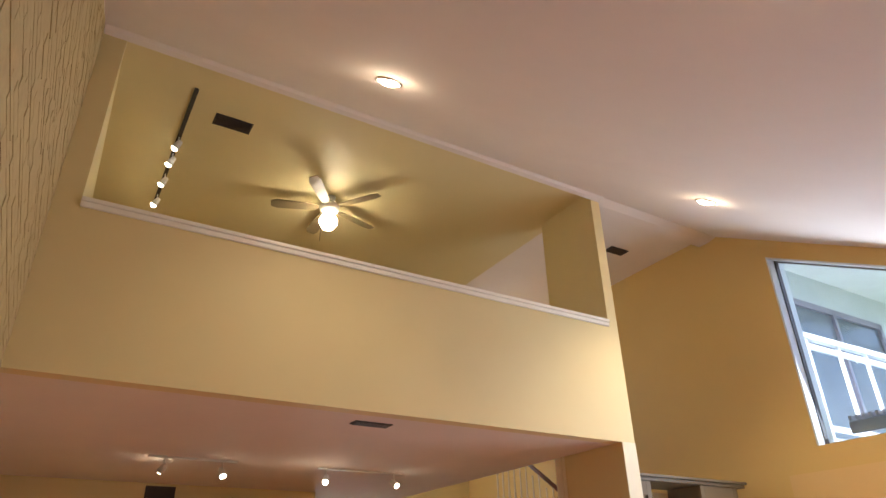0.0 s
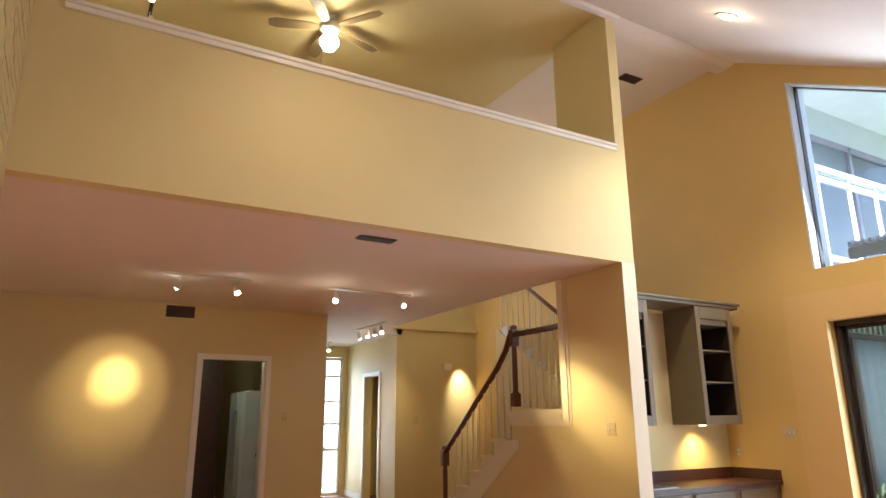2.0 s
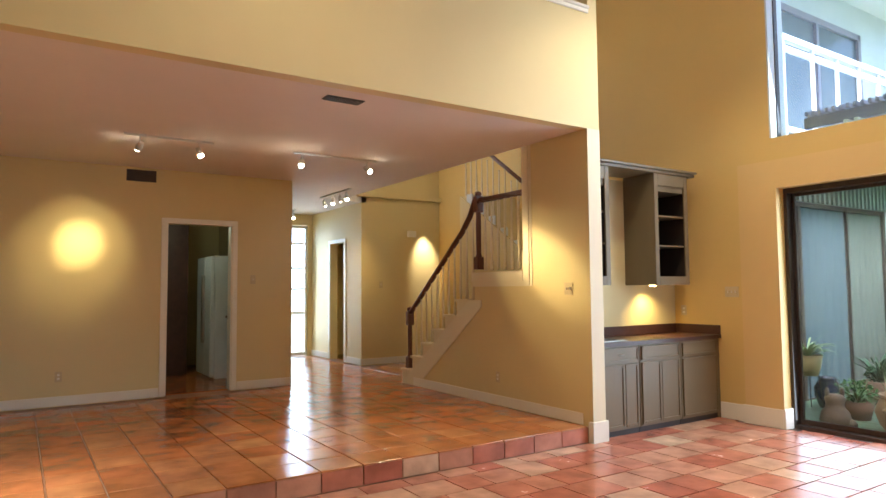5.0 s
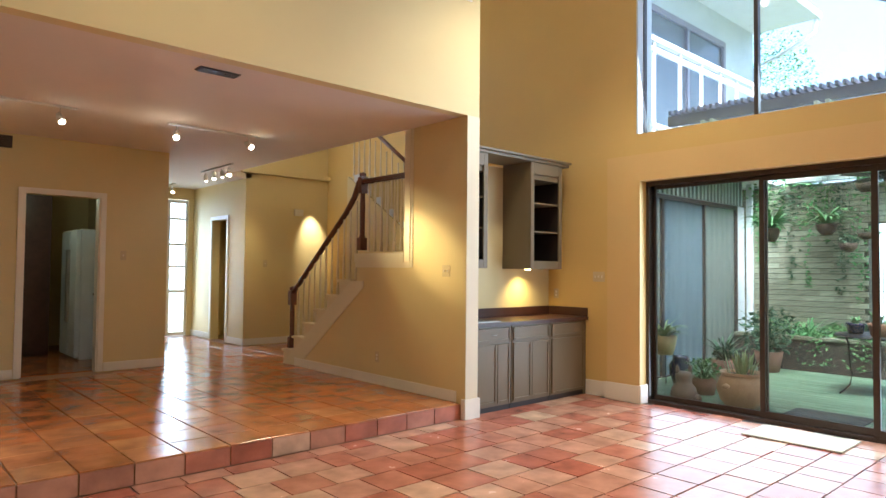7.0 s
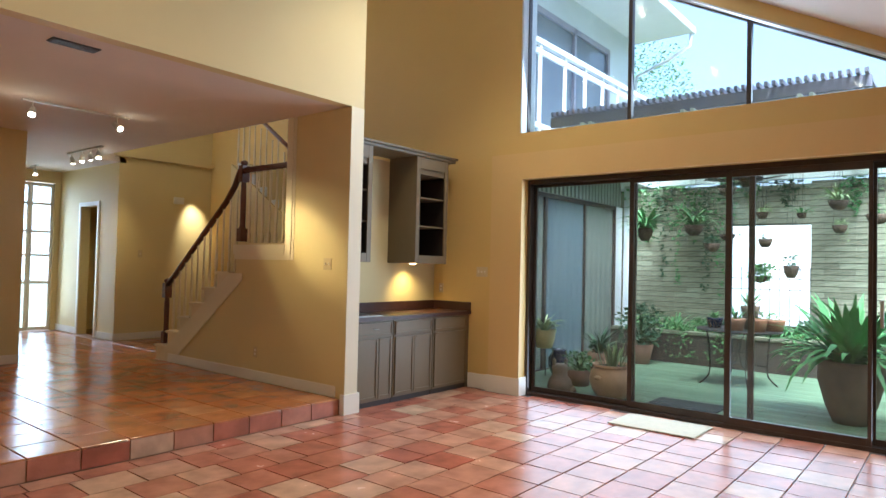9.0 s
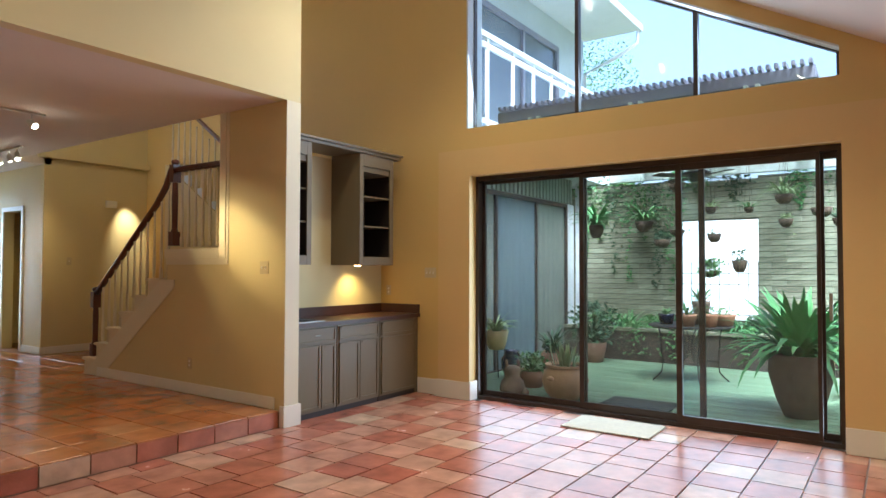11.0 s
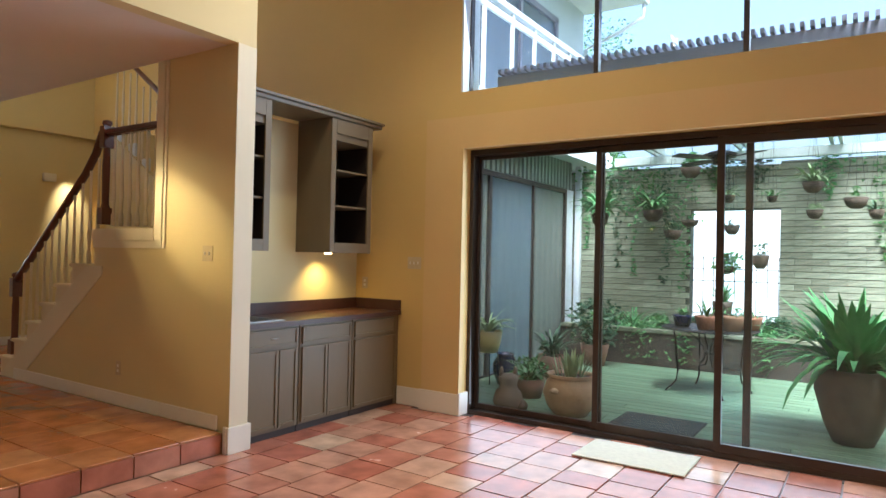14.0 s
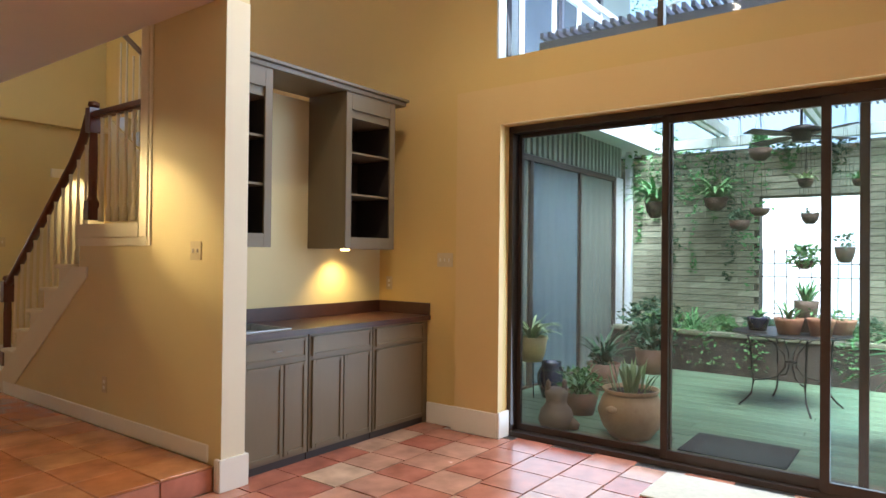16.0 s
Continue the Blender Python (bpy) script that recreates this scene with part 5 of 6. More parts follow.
def add_leaf(bm, p, size, r):
    """A small pointed leaf at a chance angle."""
    a = Vector((r.uniform(-1, 1), r.uniform(-1, 1), r.uniform(-0.6, 0.5))).normalized()
    b = a.cross(Vector((r.uniform(-1, 1), r.uniform(-1, 1), r.uniform(-1, 1)))).normalized()
    c = a.cross(b) * size * 0.12
    v = [bm.verts.new(p), bm.verts.new(p + a * size * 0.5 + b * size * 0.28 + c), bm.verts.new(p + a * size), bm.verts.new(p + a * size * 0.5 - b * size * 0.28 + c)]
    bm.faces.new((v[0], v[1], v[2]))
    bm.faces.new((v[0], v[2], v[3]))


def pot_part(parent, profile, mat, label, z=0.0, sides=24):
    bm = bmesh.new()
    top = profile[-1]
    inner = [(top[0] - 0.018, top[1]), (top[0] - 0.022, top[1] - 0.04), (0, top[1] - 0.04)]
    add_lathe(bm, [(0, profile[0][1])] + profile + inner, (0, 0, z), sides)
    p = part("pot", bm, mat, parent, label, smooth=True)
    bm = bmesh.new()
    add_lathe(bm, [(0, top[1] - 0.032), (top[0] - 0.021, top[1] - 0.034)], (0, 0, z), sides)
    part("soil", bm, M_SOIL, parent, "dark soil")
    return p


def straps(parent, z, n, length, width, mat, lean=(0.7, 1.4), droop=(1.0, 2.2), radius=0.05, label="long arching leaves", seed=0):
    r = random.Random(seed + 5)
    bm = bmesh.new()
    for i in range(n):
        az = i * 2.4 + r.uniform(-0.4, 0.4)
        q = r.uniform(0, radius)
        add_strap(bm, (q * math.cos(az), q * math.sin(az), z), az, length * r.uniform(0.6, 1.1), width * r.uniform(0.7, 1.1), r.uniform(*lean), r.uniform(*droop))
    return part("foliage", bm, mat, parent, label, smooth=True)


def bush(parent, z, n, rx, rz, size, mat, label="small bushy leaves", seed=0, trail=0.0):
    r = random.Random(seed + 9)
    bm = bmesh.new()
    for i in range(n):
        a, u = r.uniform(0, math.tau), r.random() ** 0.5
        h = r.uniform(-1, 1)
        q = rx * u * math.sqrt(max(0, 1 - h * h * 0.8)) * r.uniform(0.7, 1.15)
        add_leaf(bm, Vector((q * math.cos(a), q * math.sin(a), z + rz * h)), size * r.uniform(0.6, 1.2), r)
    for k in range(int(trail * 10)):
        a = r.uniform(0, math.tau)
        x, y, zz = 0.8 * rx * math.cos(a), 0.8 * rx * math.sin(a), z
        ln = r.uniform(0.3, 1.0) * trail
        while zz > z - ln:
            zz -= 0.025
            x, y = x + r.uniform(-0.01, 0.01), y + r.uniform(-0.01, 0.01)
            add_leaf(bm, Vector((x, y, zz)), size * 0.7, r)
    return part("foliage", bm, mat, parent, label)


def hanging(name, at, label, r, h, mat_pot, hang, kind):
    """A basket that hangs on three wires."""
    u = thing(name, at, label, "hanging plant", "hanging plants")
    pot_part(u, [(r * 0.45, 0), (r * 0.8, h * 0.35), (r, h)], mat_pot, "dark hanging basket", 0, 14)
    bm = bmesh.new()
    for k in range(3):
        a = k * math.tau / 3
        add_tube(bm, [(r * 0.95 * math.cos(a), r * 0.95 * math.sin(a), h - 0.01), (0, 0, h + hang)], 0.002, 4)
    part("wires", bm, M_IRON, u, "thin hanging wires")
    kind(u, h)
    return u


fern = lambda n, l, w, m, s: (lambda u, h: straps(u, h - 0.03, n, l, w, m, seed=s))
leafy = lambda n, rx, rz, sz, m, s, tr=0.0: (lambda u, h: bush(u, h + rz * 0.5, n, rx, rz, sz, m, seed=s, trail=tr))
HANGS = (
    ("hanging_fern", (10.30, 4.08, 1.90), "bright green fern in a dark hanging basket", 0.13, 0.20, 0.9, fern(70, 0.50, 0.05, M_LEAFBRIGHT, 1)),
    ("hanging_fern", (10.75, 3.46, 2.00), "arching fern in a dark hanging basket", 0.15, 0.16, 0.8, fern(60, 0.50, 0.045, M_LEAF, 2)),
    ("hanging_plant", (10.75, 3.18, 1.74), "trailing plant in a dark hanging bowl", 0.13, 0.13, 1.0, leafy(160, 0.13, 0.08, 0.06, M_LEAFDARK, 3, 0.55)),
    ("hanging_plant", (10.75, 2.95, 1.92), "nearly empty dark hanging bowl", 0.12, 0.09, 0.8, leafy(14, 0.07, 0.03, 0.05, M_LEAFDARK, 4)),
    ("hanging_plant", (10.75, 2.95, 2.60), "small bright plant in a high hanging basket", 0.14, 0.14, 0.3, leafy(150, 0.13, 0.14, 0.08, M_LEAFBRIGHT, 5)),
    ("hanging_plant", (10.75, 2.46, 2.24), "pale spiky plant in a small hanging pot", 0.09, 0.1, 0.5, fern(22, 0.26, 0.03, M_LEAFPALE, 6)),
    ("hanging_plant", (10.75, 2.41, 1.81), "dark hanging pot with a bare curved stem", 0.10, 0.12, 1.0, leafy(20, 0.08, 0.06, 0.06, M_LEAFDARK, 7)),
    ("hanging_plant", (10.75, 2.47, 1.28), "leafy plant in a small hanging basket before the opening", 0.10, 0.10, 1.5, leafy(220, 0.17, 0.12, 0.08, M_LEAF, 8, 0.2)),
    ("hanging_plant", (10.75, 2.06, 1.36), "dark tilted hanging pots with a few leaves", 0.11, 0.18, 1.4, leafy(50, 0.12, 0.10, 0.07, M_LEAFDARK, 9)),
    ("hanging_plant", (10.75, 1.47, 2.34), "pale airy plant in a hanging basket", 0.13, 0.13, 0.6, fern(44, 0.42, 0.03, M_LEAFPALE, 10)),
    ("hanging_plant", (10.75, 1.45, 2.01), "small dark hanging pot with trailing leaves", 0.10, 0.11, 0.9, leafy(60, 0.1, 0.06, 0.06, M_LEAFPALE, 12, 0.3)),
    ("hanging_plant", (10.75, 1.01, 2.13), "dark hanging bowl with a small plant", 0.14, 0.13, 0.6, leafy(60, 0.09, 0.09, 0.06, M_LEAF, 13)),
    ("hanging_plant", (10.75, 0.80, 2.00), "small hanging pot with grey leaves", 0.09, 0.11, 0.7, fern(20, 0.24, 0.03, M_LEAFDARK, 14)),
    ("hanging_plant", (10.75, 1.93, 2.23), "slim spiky plant in a hanging holder", 0.07, 0.08, 0.6, fern(16, 0.3, 0.03, M_LEAF, 15)),
)
for nm, at, lab, r, h, hang, kind in HANGS:
    hanging(nm, at, lab, r, h, M_BASKET, 3.216 - at[2] - h, kind)

u = thing("spider_plant", (7.75, 4.42, ZD), "pale spider plant in a yellow pot on a wire stand", "potted plant", "potted plants")
bm = bmesh.new()
for k in range(3):
    a = k * math.tau / 3 + 0.4
    add_tube(bm, [(0.13 * math.cos(a), 0.13 * math.sin(a), 0.42), (0.15 * math.cos(a), 0.15 * math.sin(a), 0.2), (0.19 * math.cos(a), 0.19 * math.sin(a), 0)], 0.006, 5)
part("stand", bm, M_IRON, u, "thin black wire stand")
pot_part(u, [(0.10, 0.0), (0.13, 0.08), (0.155, 0.24)], M_YPOT, "yellow glazed pot", 0.40)
straps(u, 0.61, 50, 0.40, 0.034, M_LEAFPALE, seed=21, label="striped arching leaves")
u = thing("glazed_jar", (8.05, 4.36, ZD), "dark blue glazed jar on the deck", "jar")
pot_part(u, [(0.09, 0.0), (0.14, 0.14), (0.145, 0.24), (0.09, 0.33), (0.105, 0.36)], M_BLUEPOT, "dark blue glazed body")
u = thing("clay_rabbit", (7.02, 3.78, ZD), "grey clay rabbit planter sitting on the deck edge", "garden ornament")
bm = bmesh.new()
add_lathe(bm, [(0, 0), (0.12, 0.0), (0.15, 0.07), (0.13, 0.15), (0.09, 0.20), (0.085, 0.24), (0.10, 0.29), (0.07, 0.33), (0.0, 0.33)], (0, 0, 0), 20)
add_lathe(bm, [(0, 0), (0.05, 0.01), (0.06, 0.05), (0.03, 0.09), (0, 0.10)], (0.02, -0.14, 0.0), 12)
add_lathe(bm, [(0, 0), (0.022, 0.03), (0.02, 0.09), (0, 0.12)], (-0.05, 0.05, 0.29), 10)
add_lathe(bm, [(0, 0), (0.022, 0.03), (0.02, 0.09), (0, 0.12)], (0.05, -0.05, 0.29), 10)
tagged(part("rabbit_body", bm, M_GREYPOT, u, smooth=True))
u = thing("potted_plant", (7.62, 3.84, ZD), "feathery green plant in a low brown pot", "potted plant", "potted plants")
pot_part(u, [(0.12, 0), (0.17, 0.2)], M_TERRADARK, "brown clay pot")
bush(u, 0.30, 160, 0.20, 0.12, 0.06, M_LEAF, seed=22)
straps(u, 0.16, 60, 0.40, 0.015, M_LEAF, seed=23)
u = thing("snake_plant_pot", (7.15, 3.19, ZD), "large tan clay pot with snake plants on the concrete edge", "potted plant", "potted plants")
pot_part(u, [(0.15, 0.0), (0.22, 0.09), (0.26, 0.21), (0.225, 0.31), (0.20, 0.35), (0.225, 0.385)], M_TAN, "round tan clay pot", 0, 32)
straps(u, 0.35, 26, 0.27, 0.035, M_LEAFPALE, lean=(1.1, 1.6), droop=(-0.2, 0.6), radius=0.14, seed=24, label="stiff striped blades")
bm = bmesh.new()
add_lathe(bm, [(0.0, 0), (0.04, 0.0), (0.045, 0.03), (0.0, 0.05)], (-0.245, 0.06, 0.23), 10)
part("lug", bm, M_TAN, u, "small moulded lug", smooth=True)
u = thing("potted_shrub", (8.8, 4.12, ZD), "dark leafy shrub in a brown clay pot by the wing", "potted plant", "potted plants")
pot_part(u, [(0.13, 0), (0.18, 0.28)], M_TERRADARK, "brown clay pot")
bush(u, 0.36, 60, 0.16, 0.12, 0.10, M_LEAFDARK, seed=25)
straps(u, 0.26, 30, 0.55, 0.03, M_LEAFDARK, lean=(0.8, 1.5), droop=(0.8, 1.8), seed=125)
u = thing("potted_shrub", (10.1, 4.05, ZD), "dark leafy shrub in a clay pot in the corner", "potted plant", "potted plants")
pot_part(u, [(0.14, 0), (0.20, 0.30)], M_TERRADARK, "brown clay pot")
straps(u, 0.3, 26, 0.75, 0.03, M_LEAFDARK, lean=(0.8, 1.5), droop=(0.8, 1.8), seed=126)
bush(u, 0.60, 300, 0.40, 0.32, 0.11, M_LEAFDARK, seed=26)
u = thing("birds_nest_fern", (7.70, 0.95, ZD), "big bright fern with broad blades in a tall grey urn", "potted plant", "potted plants")
pot_part(u, [(0.15, 0.0), (0.22, 0.16), (0.29, 0.42), (0.285, 0.56), (0.27, 0.61)], M_GREYPOT, "tall grey clay urn", 0, 28)
straps(u, 0.57, 85, 0.74, 0.085, M_LEAFBRIGHT, lean=(1.0, 1.55), droop=(0.3, 1.3), radius=0.15, seed=27, label="broad upright blades")
straps(u, 0.57, 60, 0.86, 0.065, M_LEAFBRIGHT, lean=(0.4, 0.9), droop=(0.9, 1.9), radius=0.12, seed=28, label="broad drooping blades")
u = thing("potted_palm", (8.9, 0.20, ZD), "green palm in a pot behind the big fern", "potted plant", "potted plants")
pot_part(u, [(0.14, 0), (0.2, 0.3)], M_TERRA, "clay pot")
straps(u, 0.3, 50, 0.8, 0.06, M_LEAF, seed=29)

# round table and what stands on it
tb = thing("patio_table", (9.15, 2.36, ZD), "round black wrought iron table with curved legs on the deck", "table")
bm = bmesh.new()
add_lathe(bm, [(0, 0.70), (0.50, 0.70), (0.52, 0.712), (0.50, 0.724), (0, 0.724)], sides=48)
part("tabletop", bm, M_IRON, tb, "black mesh tabletop")
for k in range(4):
    a = k * math.tau / 4 + 0.5
    prof = [(0.40, 0.70), (0.37, 0.60), (0.36, 0.40), (0.34, 0.24), (0.36, 0.12), (0.42, 0.05), (0.46, 0.02), (0.47, 0.0)]
    bm = bmesh.new()
    add_tube(bm, [(r * math.cos(a), r * math.sin(a), z) for r, z in prof], 0.010, 8)
    part("leg", bm, M_IRON, tb, "curved iron leg", smooth=True)
    prof = [(0.30, 0.70), (0.16, 0.62), (0.06, 0.50), (0.05, 0.38), (0.12, 0.29), (0.24, 0.26), (0.34, 0.25)]
    bm = bmesh.new()
    add_tube(bm, [(r * math.cos(a), r * math.sin(a), z) for r, z in prof], 0.007, 6)
    part("brace", bm, M_IRON, tb, "scrolled iron brace", smooth=True)
bm = bmesh.new()
add_tube(bm, [(0.052 * math.cos(k * math.tau / 16), 0.052 * math.sin(k * math.tau / 16), 0.43) for k in range(17)], 0.006, 6)
part("ring", bm, M_IRON, tb, "iron ring that ties the braces", smooth=True)
ZT = ZD + 0.725
for x, y, r, h, mat, lab, foliage in (
        (8.90, 2.34, 0.13, 0.15, M_TERRA, "terracotta pot with a spiky plant on the table", ("s", 18, 0.2)),
        (8.92, 2.08, 0.12, 0.16, M_TERRA, "terracotta pot on the table", ("b", 40, 0.1)),
        (9.22, 1.96, 0.14, 0.14, M_TERRA, "wide terracotta pot with small leaves on the table", ("b", 60, 0.12)),
        (9.22, 2.24, 0.11, 0.30, M_GREYPOT, "grey pot with a leafy plant on the table", ("s", 26, 0.26)),
        (9.08, 2.64, 0.11, 0.13, M_BLUEPOT, "dark blue pot with a spiny plant on the table", ("s", 26, 0.12))):
    u = thing("table_pot", (x, y, ZT), lab, "potted plant", "pots on the table")
    pot_part(u, [(r * 0.7, 0), (r * 0.95, h * 0.85), (r, h)], mat, lab.split(" with")[0].split(" on")[0])
    if foliage[0] == "s":
        straps(u, h - 0.02, foliage[1], foliage[2], 0.025, M_LEAF, lean=(0.9, 1.5), droop=(0.3, 1.3), radius=r * 0.6, seed=int(x * 100))
    else:
        bush(u, h + 0.03, foliage[1], r, 0.06, 0.05, M_LEAF, seed=int(y * 100))
for i, (y, kind, sc) in enumerate(((4.3, "b", 0.8), (4.0, "s", 1.0), (2.65, "s", 0.8), (2.05, "s", 0.9), (3.15, "s", 0.8), (3.78, "s", 1.1), (3.4, "b", 0.7), (2.95, "b", 0.8), (2.3, "s", 0.8), (1.85, "b", 0.9), (1.4, "s", 1.0), (0.9, "b", 1.2), (0.4, "s", 1.3))):
    u = thing("planter_plant", (10.93, y, ZD + 0.43), "green plant growing in the brick planter", "plant", "plants in the planter")
    if kind == "s":
        straps(u, 0.0, 60, 0.52 * sc, 0.028, (M_LEAF, M_LEAFBRIGHT)[i % 2], seed=60 + i, radius=0.12)
    else:
        bush(u, 0.16 * sc, 260, 0.26 * sc, 0.2 * sc, 0.08, (M_LEAF, M_LEAFDARK)[i % 2], seed=60 + i)
for i, y in enumerate((2.95, 1.95, 3.55, 0.7)):
    u = thing("trailing_plant", (10.62, y, ZD + 0.512), "small leafy plant trailing over the planter edge", "plant", "plants trailing over the planter")
    bush(u, 0.04, 90, 0.12, 0.05, 0.06, (M_LEAF, M_LEAFBRIGHT)[i % 2], seed=130 + i)
    r = random.Random(150 + i)
    bm = bmesh.new()
    for k in range(60):
        t = r.random()
        add_leaf(bm, Vector((-0.11 - r.uniform(0.0, 0.05), r.gauss(0, 0.10), -0.42 * t)), 0.06, r)
    part("tendrils", bm, M_LEAF, u, "leafy hanging tendrils")
for i, (y, zt, zb) in enumerate(((4.6, 2.85, 1.6), (4.35, 2.95, 1.9), (4.1, 2.9, 1.3), (3.85, 2.95, 1.2), (3.6, 2.95, 1.9), (3.4, 2.8, 1.1), (3.14, 2.7, 1.0), (2.7, 2.9, 2.5), (2.2, 2.85, 2.45), (1.3, 2.85, 2.3), (0.7, 2.8, 1.5), (0.3, 2.7, 0.8))):
    r = random.Random(90 + i)
    bm = bmesh.new()
    for k in range(170):
        t = r.random() ** 1.3
        add_leaf(bm, Vector((-r.uniform(0.0, 0.12) * (1 - t), r.gauss(0, 0.13) * (1.1 - t), -t * (zt - zb))), 0.07, r)
    v = part("ivy_foliage", bm, (M_LEAFBRIGHT, M_LEAF, M_LEAFDARK)[i % 3])
    u = thing("climbing_vine", (WXL - 0.02, y, zt), "leafy vine hanging down the brick wall", "vine", "vines on the wall")
    v.parent = u
for i, (x, y, h, w) in enumerate(((17.0, 7.6, 6.8, 1.7), (15.0, 10.5, 6.5, 2.0), (13.3, 5.0, 3.6, 0.9))):
    r = random.Random(40 + i)
    u = thing("tree", (x, y, -0.16), "leafy garden tree beyond the brick wall", "tree", "garden trees")
    bm = bmesh.new()
    add_tube(bm, [(0, 0, 0), (0.1, 0.05, h * 0.3), (0.0, 0.15, h * 0.6), (0.1, 0.1, h * 0.9)], [0.16, 0.12, 0.08, 0.03], 10)
    for k in range(7):
        a = k * 2.4
        z0 = h * (0.4 + 0.07 * k)
        add_tube(bm, [(0, 0.08, z0), (w * 0.4 * math.cos(a), w * 0.4 * math.sin(a), z0 + 0.5), (w * 0.75 * math.cos(a), w * 0.75 * math.sin(a), z0 + 0.7)], [0.06, 0.035, 0.015], 7)
    part("trunk", bm, M_BARK, u, "grey branching trunk")
    bm = bmesh.new()
    clumps = [(r.uniform(-1, 1) * w * 0.75, r.uniform(-1, 1) * w * 0.75, h * r.uniform(0.5, 1.05), r.uniform(0.25, 0.5) * w) for _ in range(16)]
    for cx, cy, cz, cr_ in clumps:
        for k in range(420):
            d = Vector((r.gauss(0, 1), r.gauss(0, 1), r.gauss(0, 0.8))).normalized() * cr_ * r.random() ** 0.4
            add_leaf(bm, Vector((cx, cy, cz)) + d, 0.085, r)
    part("crown", bm, M_LEAF, u, "many small leaves")

# ---- pieces: brick chimney wall, deck boards, garden bricks, floor tiles ----


def shared_mesh(name, dims, mat, bevel=0.0):
    bm = bmesh.new()
    add_box(bm, *dims)
    if bevel:
        top = [e for e in bm.edges if all(abs(v.co.z - dims[5]) < 1e-6 for v in e.verts)]
        bmesh.ops.bevel(bm, geom=top, offset=bevel, segments=1, affect="EDGES")
    bmesh.ops.recalc_face_normals(bm, faces=bm.faces)
    me = bpy.data.meshes.new(name)
    bm.to_mesh(me)
    bm.free()
    me.materials.append(mat)
    return me


def piece(name, me, at, parent, scale=(1, 1, 1), turn=0.0, tilt=(0.0, 0.0)):
    ob = new(name, me)
    ob.parent = parent
    ob.location, ob.scale, ob.rotation_euler = at, scale, (*tilt, turn)
    return ob


# split-face bricks of the chimney wall, joined: far too many to count
r = random.Random(3)
bm = bmesh.new()
z = 2.0
row = 0
while z < 5.6:
    hgt = r.choice((0.035, 0.045, 0.05, 0.06))
    y = 1.2 + r.uniform(0, 0.2)
    while y < YP - 0.005:
        ln = min(r.uniform(0.14, 0.36), YP - 0.004 - y)
        if ln > 0.03 and slope_z(y) > z + hgt:
            proud = r.uniform(0.0, 0.004)
            add_box(bm, XL - 0.03, XL + proud, y + 0.001, y + ln - 0.001, z + 0.001, z + hgt - 0.001)
        y += ln
    z += hgt
part("brick_facing", bm, M_BRICKIN, None, "tan painted split-face bricks of the chimney wall", kind="stuff", category="brick")

board = shared_mesh("board", (0, 0.138, -1.45, 1.45, -0.028, 0), M_DECK, 0.003)
for i in range(25):
    joint = (1.35, 2.9, 0.6, 2.1)[i % 4]
    for a, b in ((-1.2, joint - 0.002), (joint + 0.002, 4.76)):
        piece("board", board, (i * 0.145, (a + b) / 2 - 1.7, r.uniform(-0.001, 0.001)), dk, (1, (b - a) / 2.9, 1))

brick = shared_mesh("brick", (-0.02, 0.012, -0.5, 0.5, -0.5, 0.5), M_BRICKOUT)
count = 0
bricks = []
z, row = 0.30, 0
while z < 2.78:
    y = -0.1 - 0.20 * (row % 2)
    while y < 4.9:
        ln = 0.40
        if not (y + ln > HY0 and y < HY1 and z + 0.085 > HZ0 and z < HZ1):
            bricks.append((y + ln / 2, z + 0.043, ln - 0.003, 0.074, r.uniform(-0.003, 0.004)))
        elif y < HY0 - 0.1 and not (z + 0.085 < HZ0):
            bricks.append(((y + HY0) / 2, z + 0.043, HY0 - y - 0.012, 0.074, 0))
        elif y + ln > HY1 + 0.1:
            bricks.append(((HY1 + y + ln) / 2, z + 0.043, y + ln - HY1 - 0.012, 0.074, 0))
        y += ln
    z += 0.086
    row += 1
bricks.sort(key=lambda b: abs(b[0] - 2.6))
for b in bricks[:300]:
    piece("brick", brick, (WXL + b[4], b[0], b[1]), bw, (1, b[2], b[3]))
bm = bmesh.new()
for b in bricks[300:]:
    add_box(bm, WXL - 0.02 + b[4], WXL + 0.012, b[0] - b[2] / 2, b[0] + b[2] / 2, b[1] - b[3] / 2, b[1] + b[3] / 2)
part("bricks", bm, M_BRICKOUT, bw, "", kind="stuff")

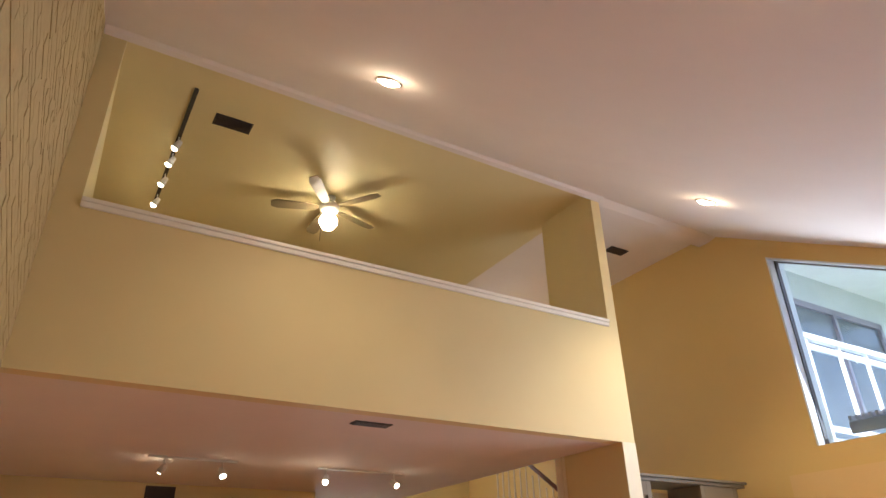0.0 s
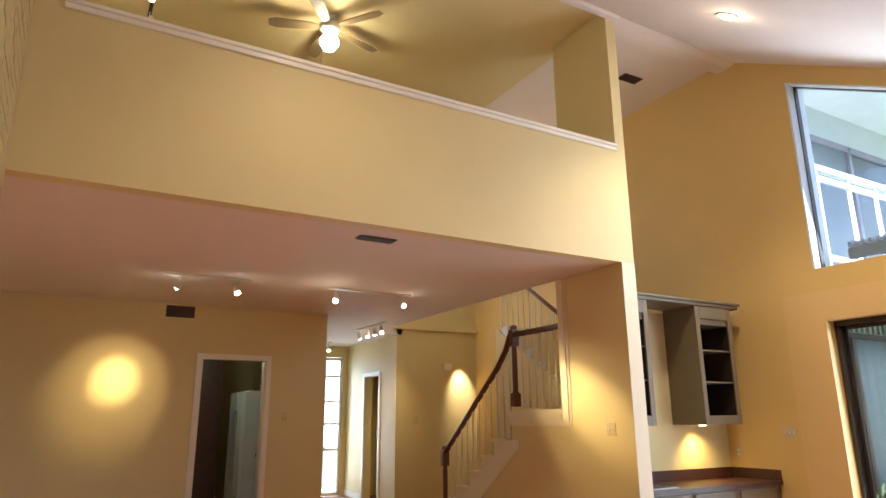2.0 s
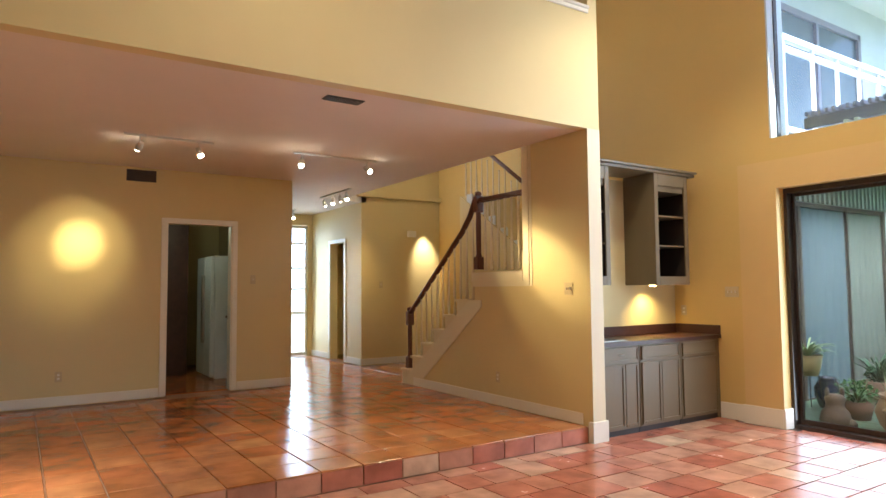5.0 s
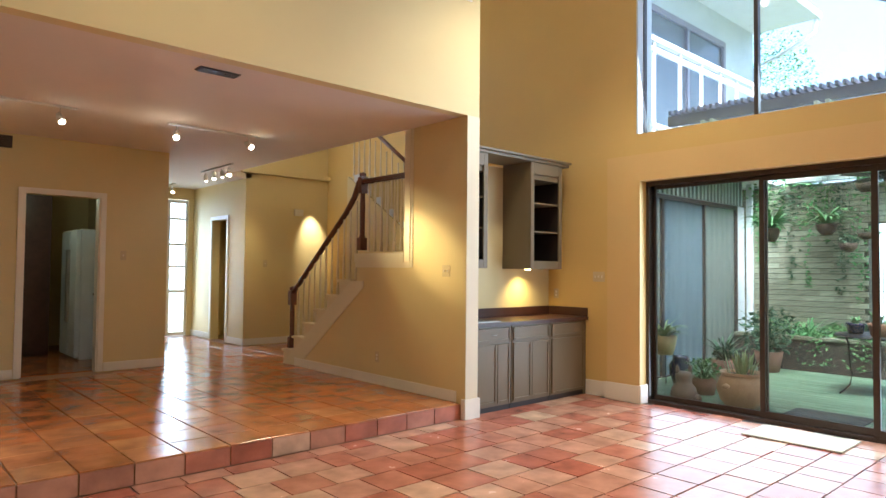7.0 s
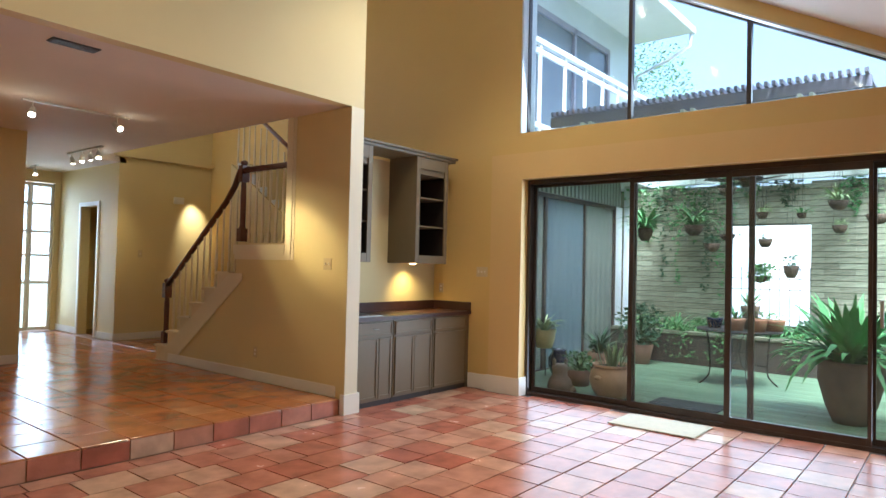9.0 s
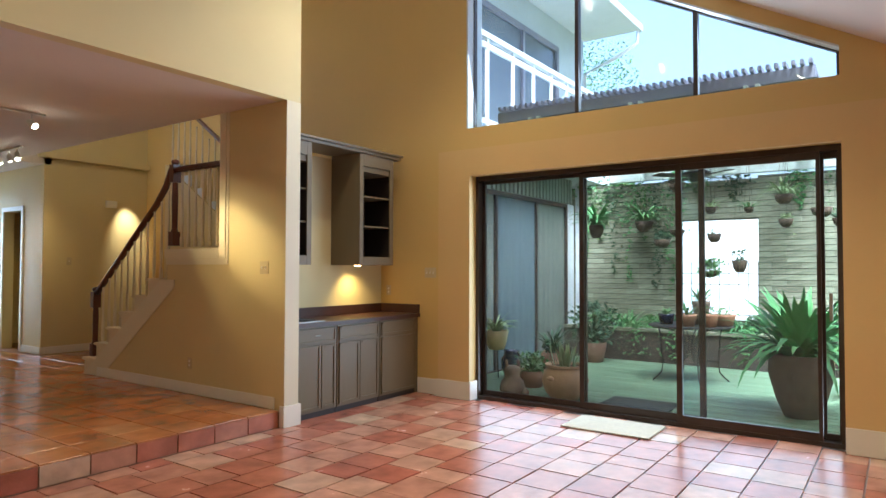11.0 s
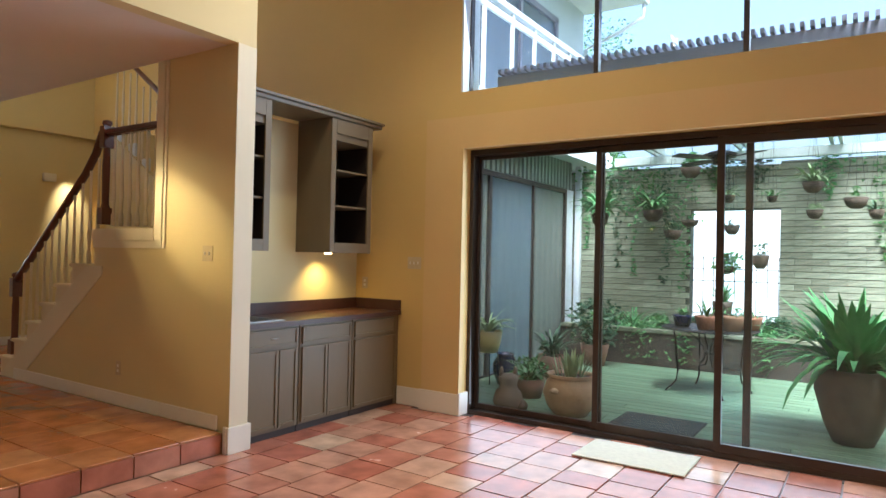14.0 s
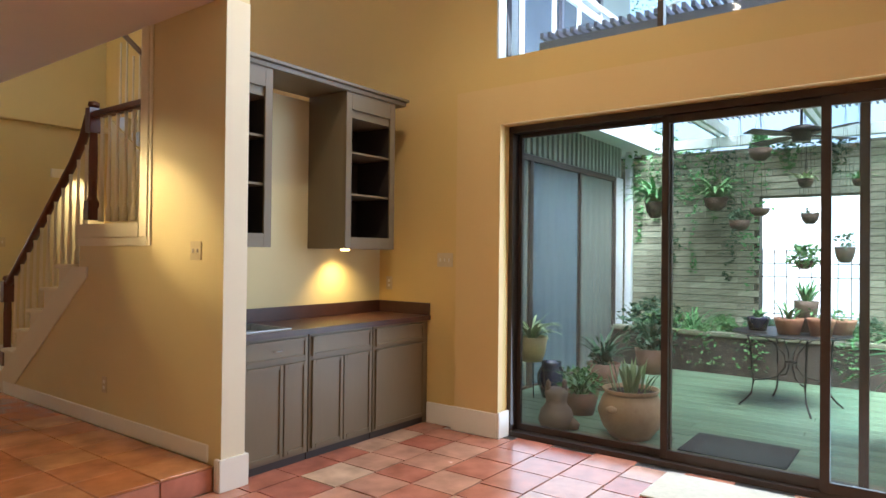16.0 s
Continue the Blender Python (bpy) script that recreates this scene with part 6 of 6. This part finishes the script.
# lower floor tiles: straight courses along x, each cut to its own lengths
PITCH = 0.325
COURSE = 0.316
floor_ob = bpy.data.objects["floor"]
tile = shared_mesh("tile", (-0.5, 0.5, -0.5, 0.5, -0.012, 0.0), M_TILE)
tr = random.Random(17)
lower = []
for j in range(-1, 19):
    y1 = 4.455 - COURSE * j
    y0 = y1 - COURSE
    x = XW + 0.12 - tr.uniform(0.0, 0.2)
    while x > XL - 0.3:
        ln = tr.choice((0.25, 0.29, 0.31, 0.31, 0.33, 0.36))
        top = y1 if (j >= 0 or x - ln > XS + 0.1) else YP + 0.045
        lower.append((x - ln / 2, (y0 + top) / 2, ln - 0.013, top - y0 - 0.013))
        x -= ln
lower.sort(key=lambda p: -p[0] * 0.6 - p[1])
for x, y, w, d in lower[:300]:
    piece("tile", tile, (x, y, tr.uniform(-0.0012, 0.0012)), floor_ob, (w, d, 1), turn=tr.uniform(-0.008, 0.008), tilt=(tr.gauss(0, 0.003), tr.gauss(0, 0.003)))
bm = bmesh.new()
for x, y, w, d in lower[300:]:
    add_box(bm, x - w / 2, x + w / 2, y - d / 2, y + d / 2, -0.012, 0.0)
part("tiles", bm, M_TILE, floor_ob, "", kind="stuff")

tile_up = shared_mesh("tile", (-0.158, 0.158, -0.158, 0.158, -0.012, 0.0), M_TILE2, 0.004)
nose = shared_mesh("tile", (-0.157, 0.157, -0.012, 0.0, 0.0, 0.130), M_TILE)
up_ob = bpy.data.objects["floor_upper"]
upper = []
for i in range(18):
    for j in range(25):
        x, y = XS - 0.02 - PITCH * (i + 0.5), YP + 0.05 + PITCH * (j + 0.5)
        if y > YH - 0.1 or (y > YK - 0.1 and x < XK - 0.2) or x < -1.0:
            continue
        upper.append((x, y))
for i in range(6):
    for j in range(12):
        x, y = XS - 0.02 + PITCH * (i + 0.5), YP + 0.05 + PITCH * (j + 11.5)
        if (y < YS and x < XW) or (x < XH and y < YH):
            upper.append((x, y))
upper.sort(key=lambda p: p[1] + 0.2 * abs(p[0] - 3.5))
for x, y in upper[:300]:
    piece("tile", tile_up, (x, y, ZU + r.uniform(-0.001, 0.001)), up_ob, turn=r.uniform(-0.006, 0.006), tilt=(r.gauss(0, 0.0035), r.gauss(0, 0.0035)))
for i in range(18):
    x = XS - 0.02 - PITCH * (i + 0.5)
    if x > -0.7:
        piece("nosing_tile", nose, (x, YP + 0.06, 0.005), up_ob)
